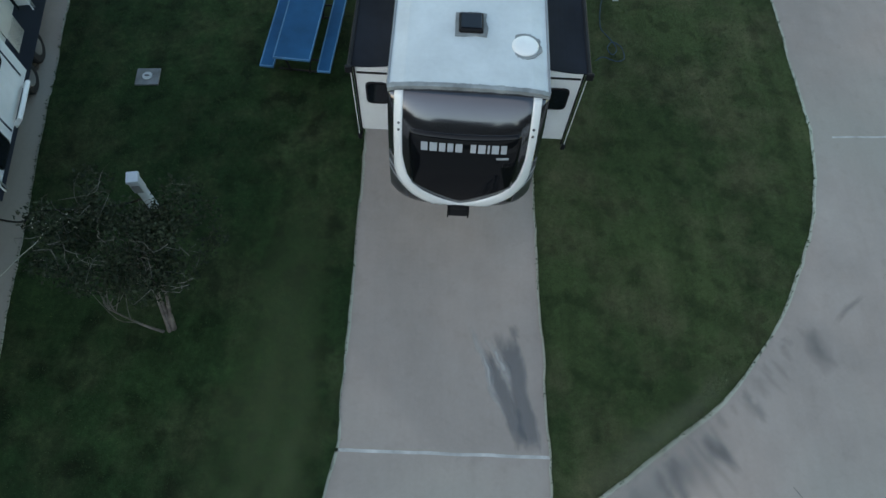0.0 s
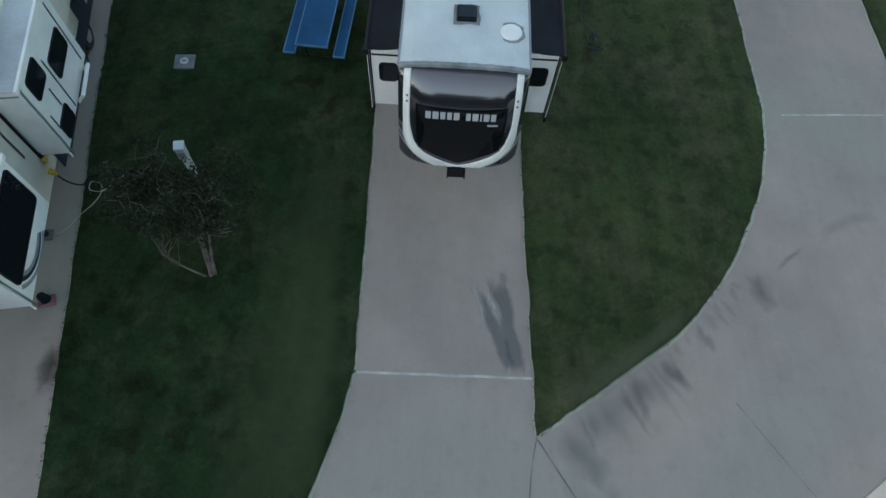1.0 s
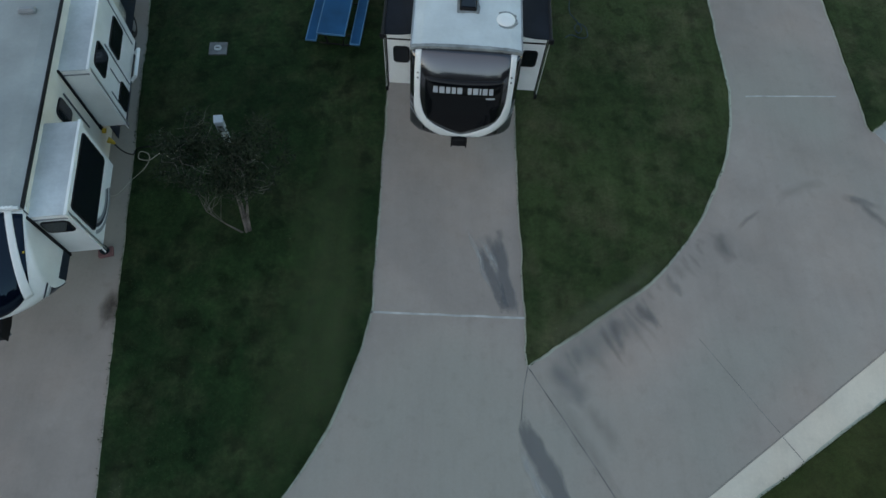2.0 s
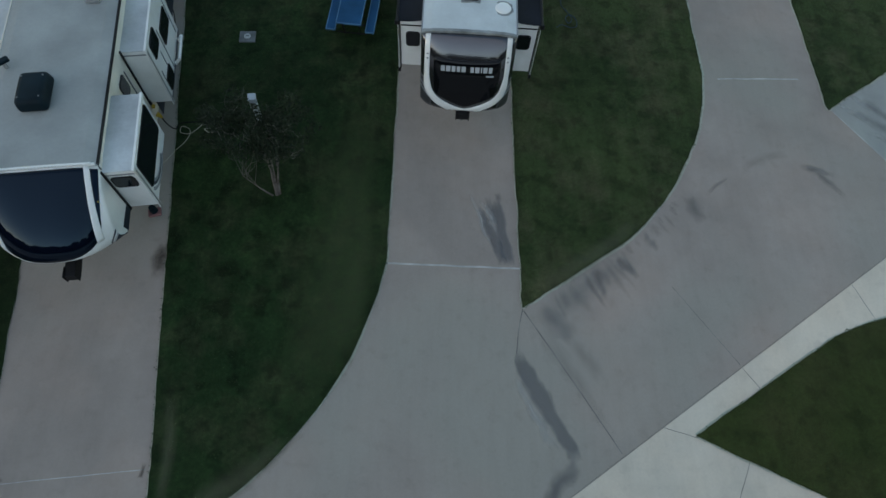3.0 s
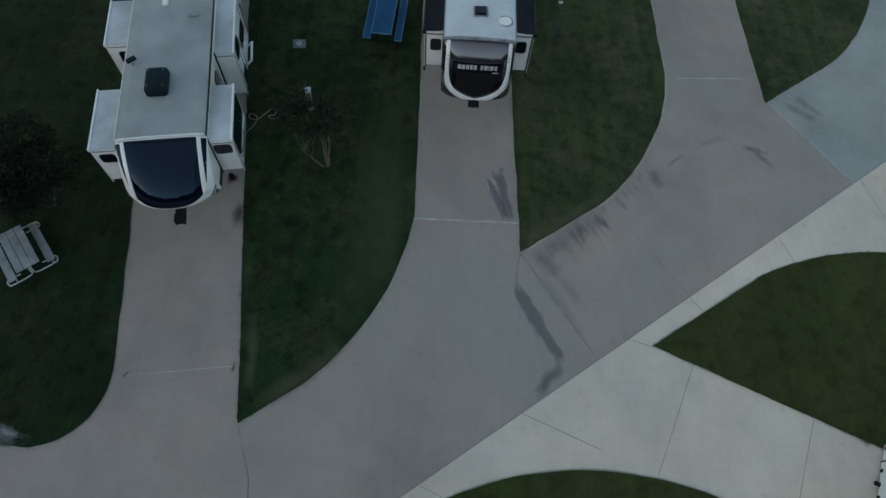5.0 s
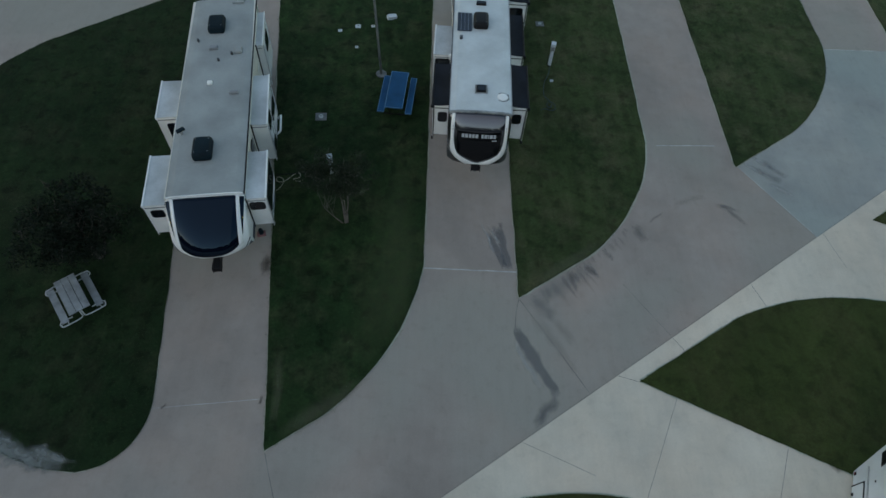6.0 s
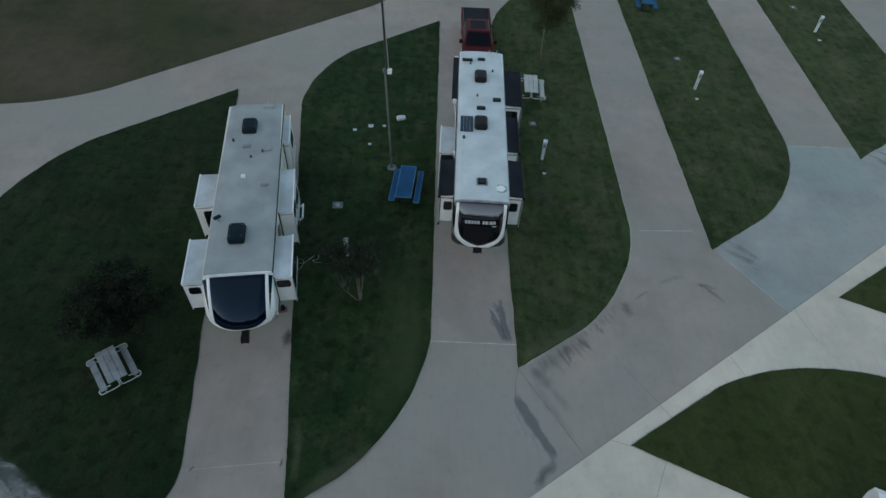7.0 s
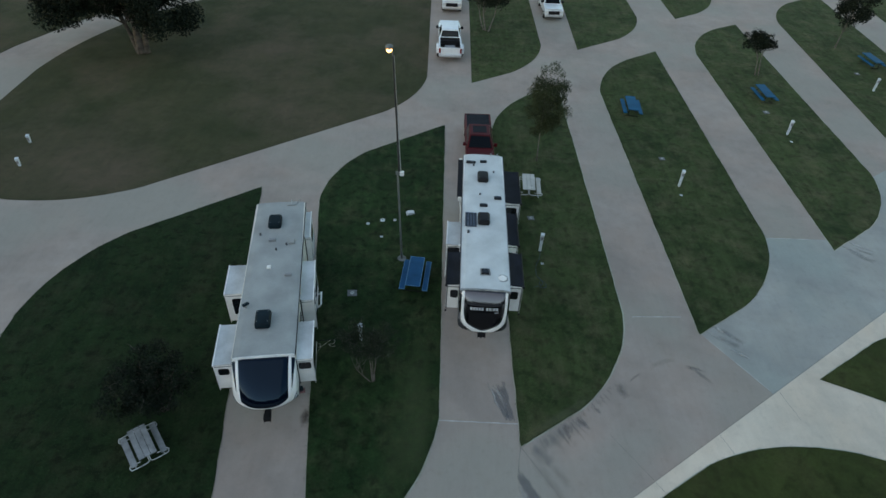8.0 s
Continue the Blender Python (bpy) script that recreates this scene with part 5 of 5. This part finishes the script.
# ---- picnic tables ----
def table_blue(m, paint=None):
    paint = paint or M_BLUE
    t = thing("picnic_table", "blue coated steel picnic table with two benches", "picnic table", m, "blue picnic tables")
    for name, x0, x1, z in (("tabletop", -0.40, 0.40, 0.76), ("bench", -0.76, -0.46, 0.46), ("bench", 0.52, 0.80, 0.46)):
        b = part(name, box(x0, x1, -1.2, 1.2, z - 0.045, z, 0.02), paint, t)
        fr = bmesh.new()
        box(x0 - 0.012, x0 + 0.02, -1.2, 1.2, z - 0.05, z + 0.006, 0.008, fr); box(x1 - 0.02, x1 + 0.012, -1.2, 1.2, z - 0.05, z + 0.006, 0.008, fr)
        box(x0, x1, -1.212, -1.18, z - 0.05, z + 0.006, 0.008, fr); box(x0, x1, 1.18, 1.212, z - 0.05, z + 0.006, 0.008, fr)
        part("rim", fr, M_BLUE_E if paint is M_BLUE else paint, b, "worn paler blue rim" if paint is M_BLUE else "")
    for y in (-0.85, 0.85):
        for s in (-1, 1):
            part("frame", tube([(s * 0.66, y, 0.42), (s * 0.3, y, 0.40), (s * 0.22, y, 0.02), (s * 0.22, y - 0.05, 0.0)], 0.025, 8), M_BLACK, t)
            part("post", tube([(s * 0.25, y, 0.4), (s * 0.25, y, 0.72)], 0.025, 8), M_BLACK, t)
        part("leg", tube([(-0.5, y, 0.02), (0.5, y, 0.02)], 0.022, 8), M_BLACK, t)
    return t


def table_boards(m, label, wood, pipe):
    t = thing("picnic_table", label, "picnic table", m)
    for k in range(3):
        part("board", box(-0.42 + 0.285 * k, -0.42 + 0.285 * k + 0.27, -0.94, 0.94, 0.72, 0.76, 0.008), wood, t)
    for s in (-1, 1):
        part("bench", box(s * 0.70 - 0.145, s * 0.70 + 0.145, -0.94, 0.94, 0.42, 0.46, 0.008), wood, t)
    for y in (-0.8, 0.8):
        e = 0.24 if y > 0 else -0.24
        for s in (-1, 1):
            part("pipe_frame", tube(smooth_line([(s * 0.02, y, 0.68), (s * 0.04, y + e * 0.6, 0.58), (s * 0.10, y + e, 0.40), (s * 0.75, y + e, 0.38), (s * 0.88, y + e * 0.75, 0.38), (s * 0.87, y * 0.97, 0.38), (s * 0.4, y * 0.97, 0.38)], 3), 0.026, 8), pipe, t)
            part("leg", tube([(s * 0.62, y * 0.97, 0.38), (s * 0.7, y * 0.97, 0.0)], 0.026, 8), pipe, t)
    return t


table_blue(pose(-3.28, 9.28, 0.03, 0, 0, -5))
for x, y, a in ((13.95, 30.7, -5), (26.55, 34.0, 2), (40.5, 42.2, 4)):
    table_blue(pose(x, y, 0.03, 0, 0, a), M_BLUE_F)
table_boards(pose(-14.53, -1.85, 0.03, 0, 0, 38) @ Matrix.Scale(0.88, 4), "weathered grey board picnic table on pipe frame", M_GREYWOOD, M_PIPE)
table_boards(pose(4.1, 18.6, 0.03, 0, 0, -3), "pale beige board picnic table on pipe frame", M_BEIGE, M_PIPE)


# ---- lamp post ----
def lamp_post():
    t = thing("lamp_post", "tall grey steel lamp post with lit amber head", "lamp post", pose(-4.15, 11.15, 0.0))
    top = Vector((-0.45, 0.42, 12.5))
    def at(z):
        return tuple(top * (z / 12.5))
    part("base", disc(0, 0, 0.0, 0.07, 0.26, 20), M_PAD, t, "round concrete footing")
    part("lower_pole", tube([at(0.06), at(3.0), at(6.1)], [0.06, 0.054, 0.05], 12), M_GALV, t)
    x, y, z = at(6.1)
    part("upper_pole", tube([(x + 0.1, y, 5.9), tuple(Vector(at(12.45)) + Vector((0.06, 0, 0)))], [0.052, 0.038], 12), M_TEAL, t, "dark narrower upper pole")
    part("side_rail", tube([(x + 0.19, y - 0.05, 5.95), tuple(Vector(at(12.45)) + Vector((0.11, -0.04, 0)))], 0.018, 6), M_ALU, t)
    part("junction_box", box(x + 0.12, x + 0.34, y - 0.12, y + 0.1, 5.85, 6.08, 0.03), M_WHITE, t, "white junction box")
    for k in range(2):
        part("clamp", box(x - 0.1, x + 0.2, y - 0.1, y + 0.1, 5.92 + 0.1 * k, 5.96 + 0.1 * k, 0.01), M_GALV, t)
    hx, hy, hz = at(12.75)
    part("arm", tube([tuple(Vector(at(12.3)) + Vector((0.06, 0, 0))), (hx + 0.03, hy - 0.05, hz), (hx - 0.05, hy - 0.15, hz + 0.1)], 0.03, 8), M_GALV, t)
    head = bmesh.new()
    bmesh.ops.create_uvsphere(head, u_segments=14, v_segments=8, radius=0.19)
    for v in head.verts:
        v.co = Vector((v.co.x, v.co.y * 1.2, v.co.z * 0.5))
    head.transform(Matrix.Translation((hx - 0.08, hy - 0.25, hz + 0.22)))
    hd = part("lamp_head", head, M_GALV, t, "", True)
    lens = bmesh.new()
    bmesh.ops.create_uvsphere(lens, u_segments=14, v_segments=8, radius=0.14)
    lens.transform(Matrix.Translation((hx - 0.08, hy - 0.3, hz + 0.1)))
    part("lens", lens, M_GLOW, hd, "glowing amber lens", True)


lamp_post()


# ---- utility pedestals, hydrant boxes and markers on the lawns ----
def pedestal(x, y, turn=0, h=1.05):
    t = thing("utility_pedestal", "pale blue-white campsite utility pedestal", "utility box", pose(x, y, 0.02, 0, 0, turn), "utility pedestals")
    part("post", box(-0.085, 0.085, -0.07, 0.07, 0.0, h, 0.02), M_PED, t)
    part("meter_box", box(-0.11, 0.10, -0.10, 0.09, h - 0.42, h - 0.03, 0.03), M_PED, t)
    part("hood", profile_x([(-0.12, h - 0.05), (0.11, h - 0.02), (0.11, h + 0.04), (-0.11, h + 0.01)], -0.115, 0.115, bevel=0.012), M_PED, t)
    part("outlet_cover", box(-0.08, 0.08, -0.118, -0.098, h - 0.38, h - 0.14, 0.01), M_GREY_ST, t)
    return t


pedestal(-5.9, 4.75, 8, 1.1)
pedestal(4.25, 12.3, -8, 1.3)
pedestal(15.0, 19.8, -8, 1.3)
pedestal(26.15, 27.8, -8, 1.2)
pedestal(37.8, 36.4, -8, 1.2)
pedestal(-30.9, 19.4, 10, 0.6)
pedestal(-31.7, 22.4, 10, 0.6)


def water_box(x, y, s, label, dark=False):
    t = thing("valve_box", label, "utility box", pose(x, y, 0.02, 0, 0, 3), "valve boxes")
    part("pad", box(-s, s, -s * 0.9, s * 0.9, 0, 0.05, 0.012), M_PAD if dark or s > 0.2 else M_PED, t)
    part("lid", disc(0, 0, 0.05, 0.075, s * 0.42, 16), M_PIPE, t, "pale round lid")
    part("handle", box(-s * 0.2, s * 0.2, -0.015, 0.015, 0.073, 0.095, 0.005), M_GALV, t)


fallen = thing("utility_cover", "white plastic cover lying tilted on the lawn", "utility box", pose(-3.85, 15.55, 0.05, 12, 8, 20))
part("cover", box(-0.24, 0.24, -0.13, 0.13, 0.0, 0.16, 0.03), M_PED, fallen)
part("flange", box(-0.27, 0.27, -0.15, 0.15, -0.02, 0.02, 0.01), M_PED, fallen)
water_box(-6.75, 8.1, 0.26, "square grey concrete sewer pad with white cap", True)
for x, y, s in ((-6.48, 14.35, 0.1), (-5.58, 14.75, 0.14), (-4.8, 14.8, 0.09), (-5.52, 13.1, 0.08), (4.02, 15.5, 0.21), (14.72, 23.35, 0.21), (25.85, 31.4, 0.24),
                (38.1, 40.0, 0.22), (4.26, 11.1, 0.08), (14.85, 18.7, 0.09), (26.0, 26.6, 0.1)):
    water_box(x, y, s, "small pale valve box set in the lawn")


# ---- hoses and cables ----
def cable(name, label, category, pts, r, material, z=0.05):
    line = smooth_line([(*p, z) if len(p) == 2 else p for p in pts], 8)
    return tagged(part(name, tube(line, r, 6), material), label, category)


cable("water_hose", "thin blue water hose lying on the lawn", "hose", [(3.55, 9.0), (3.75, 9.12), (4.05, 9.0), (4.25, 9.1), (4.22, 9.45), (4.02, 9.6), (3.88, 9.4), (3.98, 9.2), (4.1, 9.4), (3.95, 9.75), (3.78, 10.1), (3.88, 10.9), (4.15, 11.6), (4.25, 12.2)], 0.011, M_HOSE, 0.055)
cable("power_cable", "pale coiled power cable across the pad and lawn", "cable", [(-8.82, 3.05, 0.03), (-8.51, 3.1, 0.03), (-8.24, 3.54, 0.03), (-8.01, 3.87, 0.03), (-7.9, 4.16, 0.06), (-7.98, 4.36, 0.06), (-8.19, 4.41, 0.06), (-8.18, 4.2, 0.06), (-7.91, 4.16, 0.06), (-7.72, 4.34, 0.06), (-7.47, 4.62, 0.06), (-7.24, 4.63, 0.06), (-7.28, 4.4, 0.06), (-7.5, 4.35, 0.06), (-7.33, 4.22, 0.06), (-7.1, 4.25, 0.06)], 0.0105, M_WIRE)
cord = thing("shore_cord", "black power cord with yellow plug", "cable", pose(0, 0, 0))
part("cord", tube(smooth_line([(-8.3, 3.9, 1.22), (-8.3, 4.0, 0.7), (-8.34, 4.3, 0.1), (-8.25, 4.55, 0.04), (-7.6, 4.62, 0.06), (-6.6, 4.75, 0.06), (-5.95, 4.72, 0.4)], 8), 0.02, 6), M_BLACK, cord)
part("plug", tube([(-8.36, 3.88, 1.32), (-8.3, 3.88, 1.27), (-8.28, 3.9, 1.16)], [0.075, 0.06, 0.04], 8), M_YELLOW, cord, "yellow plug")
bush = thing("sewer_hose", "dark brown coiled sewer hose under the trailer", "hose", pose(-9.42, 8.3, 0))
coil = bmesh.new()
for k in range(2):
    tube([(0.13 * math.cos(i * math.tau / 20), 0.13 * math.sin(i * math.tau / 20), 0.06 + 0.1 * k) for i in range(20)], 0.055, 8, coil, True)
part("coil", coil, M_BARK_D, bush)
blk = thing("wheel_block", "faded red plastic block on the pad", "block", pose(-8.38, 1.45, 0, 0, 0, 15))
part("block", box(-0.17, 0.17, -0.12, 0.12, 0, 0.1, 0.015), M_PINK, blk)
part("jar", disc(0, 0.02, 0.1, 0.3, 0.11, 12, r2=0.09), M_SLATE, blk)


# ---- trees ----
def leaf_cloud(name, clumps, per, size, material, parent, seed, flat=1.0):
    """Many small leaves in clumps (x, y, z, radius), as one mesh."""
    rng = np.random.default_rng(seed)
    P = []
    for x, y, z, r in clumps:
        k = int(per * r * r)
        d = rng.normal(0, 1, (k, 3))
        d /= np.linalg.norm(d, axis=1)[:, None]
        q = d * (rng.random((k, 1)) ** 0.45) * r
        q[:, 2] *= flat
        P.append(q + (x, y, z))
    p = np.concatenate(P)
    n = len(p)
    a = rng.normal(0, 1, (n, 3)); a /= np.linalg.norm(a, axis=1)[:, None]
    b = np.cross(a, rng.normal(0, 1, (n, 3))); b /= np.linalg.norm(b, axis=1)[:, None]
    s = size * rng.uniform(0.6, 1.4, (n, 1))
    v = np.stack([p + a * s, p + b * s * 0.42, p - a * s, p - b * s * 0.42], 1)
    me = bpy.data.meshes.new(name)
    me.vertices.add(n * 4); me.loops.add(n * 4); me.polygons.add(n)
    me.vertices.foreach_set("co", v.ravel())
    me.loops.foreach_set("vertex_index", np.arange(n * 4))
    me.polygons.foreach_set("loop_start", np.arange(0, n * 4, 4))
    me.polygons.foreach_set("loop_total", np.full(n, 4))
    me.update(); me.validate()
    me.materials.append(material)
    ob = new(name, me)
    ob.parent = parent
    return ob


def tree(label, at, stems, crown, clump_r, n_clumps, per, leaf, leaf_mat, bark, seed, twigs=0, group="", droop=0.0, limbs=1.0, gap=None):
    """stems: (foot dx, dy, head x, y, z, radius); crown: centre x, y, z and its three radii. All relative to the foot."""
    rng = random.Random(seed)
    t = thing("tree", label, "tree", pose(*at, 0.0), group)
    cx, cy, cz, rx, ry, rz = crown
    clumps = []
    while len(clumps) < n_clumps:
        d = Vector((rng.uniform(-1, 1), rng.uniform(-1, 1), rng.uniform(-1, 1)))
        if not 0.25 < d.length < 1.0:
            continue
        d *= rng.uniform(0.8, 1.12 if not gap else 1.0)
        if gap and math.hypot(cx + d.x * rx - gap[0], cy + d.y * ry - gap[1]) < gap[2]:
            continue
        z = cz + d.z * rz - droop * (d.x * d.x + d.y * d.y)
        clumps.append((cx + d.x * rx, cy + d.y * ry, max(0.3, z), clump_r * rng.uniform(0.55, 1.25)))
    bm = bmesh.new()
    tw = bmesh.new()
    for dx, dy, hx, hy, hz, r in stems:
        p0, p1 = Vector((dx, dy, 0.0)), Vector((hx, hy, hz))
        mid = p0.lerp(p1, 0.5) + Vector((rng.uniform(-.12, .12), rng.uniform(-.12, .12), 0)) * hz * 0.4
        line = smooth_line([tuple(p0), tuple(p0.lerp(mid, 0.5) + Vector((rng.uniform(-.04, .04), rng.uniform(-.04, .04), 0))), tuple(mid), tuple(p1)], 4)
        n = len(line)
        tube(line, [r * (1 - 0.6 * i / (n - 1)) * (1.25 if i == 0 else 1) for i in range(n)], 9, bm)
        near = sorted(clumps, key=lambda c: (Vector(c[:3]) - p1).length)[: max(4, n_clumps // max(1, len(stems)))]
        for c in near:
            if rng.random() > limbs:
                continue
            e = Vector(c[:3])
            s = Vector(line[rng.randint(2 * n // 3, n - 1)])
            d = (e - s).length * 0.45
            k1 = s.lerp(e, 0.35) + Vector((rng.uniform(-.4, .4), rng.uniform(-.4, .4), rng.uniform(0, .3))) * d
            k2 = s.lerp(e, 0.7) + Vector((rng.uniform(-.4, .4), rng.uniform(-.4, .4), rng.uniform(-.1, .3))) * d
            tube(smooth_line([tuple(s), tuple(k1), tuple(k2), tuple(e)], 3), [r * 0.26 * (1 - 0.9 * i / 9) + 0.002 for i in range(10)], 5, tw)
    for i in range(twigs):
        c = rng.choice(clumps)
        s = Vector(c[:3])
        d = Vector((rng.uniform(-1, 1), rng.uniform(-1, 1), rng.uniform(-0.1, 0.9))).normalized()
        L = rng.uniform(0.25, 0.6)
        s = s + Vector((rng.uniform(-.5, .5), rng.uniform(-.5, .5), rng.uniform(-.3, .3))) * c[3]
        e = s + d * L
        k1 = s.lerp(e, 0.35) + Vector((rng.uniform(-.3, .3), rng.uniform(-.3, .3), rng.uniform(-.1, .2))) * L
        k2 = s.lerp(e, 0.7) + Vector((rng.uniform(-.3, .3), rng.uniform(-.3, .3), rng.uniform(-.1, .2))) * L
        tube(smooth_line([tuple(s), tuple(k1), tuple(k2), tuple(e)], 2), [0.008 - 0.0009 * i for i in range(7)], 4, tw)
    part("trunk", bm, bark, t, "", True)
    if len(tw.verts):
        tagged(part("twig_spray", tw, M_TWIG if bark is M_BARK else M_BARK_D, t), kind="stuff")
    leaf_cloud("crown", clumps, per, leaf, leaf_mat, t, seed)
    return t


tree("small half-bare tree with several pale slanting stems", (-5.07, 2.13), [(0, 0, -0.40, 0.95, 1.55, 0.043), (0.07, 0.04, 0.12, 0.85, 1.6, 0.047), (0.02, 0.06, -0.14, 0.95, 1.6, 0.036), (-0.10, -0.02, -0.78, 0.10, 0.85, 0.030)],
     (-0.26, 1.06, 1.9, 1.7, 1.27, 0.42), 0.30, 76, 1550, 0.040, M_LEAF, M_BARK, 11, twigs=64, limbs=0.6, gap=(-0.36, 1.75, 0.42))
tree("dense dark bushy tree over a picnic table", (-14.4, 0.15), [(0, 0, -0.3, 0.5, 1.8, 0.09), (0.1, 0.05, 0.5, 0.7, 1.7, 0.07), (-0.1, 0, -0.9, 0.4, 1.5, 0.06)],
     (-0.3, 0.15, 1.9, 2.15, 2.05, 1.1), 0.44, 72, 1250, 0.055, M_LEAF_D, M_BARK_D, 12, twigs=90, limbs=0.5)
tree("slender young tree with thin pale trunk", (5.15, 22.4), [(0, 0, -0.1, 0.2, 5.6, 0.045)], (0.2, 0.25, 4.5, 1.35, 1.25, 2.7), 0.5, 84, 1000, 0.06, M_LEAF_L, M_BARK, 13, limbs=0.5)
tree("young lawn tree with several thin stems", (28.0, 38.8), [(0, 0, -0.4, 0.2, 2.9, 0.07), (-0.3, 0, -1.2, 0.1, 2.8, 0.06)], (-0.6, 0.3, 3.2, 1.7, 1.2, 0.8), 0.48, 30, 700, 0.09, M_LEAF_D, M_BARK, 14)
tree("young lawn tree with thin trunk", (38.9, 46.2), [(0, 0, 0.2, 0.2, 3.2, 0.08)], (0.6, 0.3, 4.0, 1.9, 1.7, 1.3), 0.6, 34, 560, 0.1, M_LEAF_D, M_BARK, 15)
tree("lawn tree with several pale stems", (2.5, 47.0), [(0, 0, -0.4, 0.5, 3.4, 0.10), (0.3, -0.2, 1.0, 0.2, 3.4, 0.09), (-0.2, 0.2, -1.0, 1.0, 3.2, 0.07)], (0.5, 0.9, 4.5, 2.6, 2.4, 1.9), 0.75, 60, 520, 0.10, M_LEAF_D, M_BARK, 16)
tree("large old tree with drooping dark foliage", (-29.5, 38.3), [(0, 0, -0.6, 0.8, 5.0, 0.42), (0.35, 0.1, 1.4, 0.6, 5.2, 0.3), (-0.3, 0.1, -2.2, 0.8, 5.0, 0.28)], (-1.6, 1.4, 7.2, 6.8, 5.6, 3.0), 1.4, 90, 520, 0.14, M_LEAF_D, M_BARK_D, 17, droop=2.6)
shrub = tree("brown-leaved shrub beside a blue picnic table", (41.6, 39.2), [(0, 0, 0.1, 0, 0.7, 0.05)], (0, 0, 0.9, 1.2, 0.9, 0.5), 0.45, 20, 260, 0.09, M_LEAF, M_BARK_D, 18)

wood_rng = random.Random(31)
wood = []
for k in range(150):
    a = radians(196 + 148 * k / 149 + wood_rng.uniform(-1, 1))
    r0 = 80 + wood_rng.uniform(-7, 7)
    x, y = -4 + r0 * math.cos(a), r0 * math.sin(a)
    top = 16.5 + 10.0 * noise.noise((a * 6.0, 0, 5)) + wood_rng.uniform(-1.5, 2.5)
    for j in range(8):
        r = wood_rng.uniform(2.4, 4.0)
        wood.append((x + wood_rng.uniform(-2.5, 2.5), y + wood_rng.uniform(-2, 2), max(r * 0.8, top * (j + 1) / 8 - r * 0.5), r))
far_woods = leaf_cloud("far_woods", wood, 26, 1.0, M_LEAF_D, None, 32)
tagged(far_woods, "far dark line of trees beyond the campground", "woods", kind="stuff")
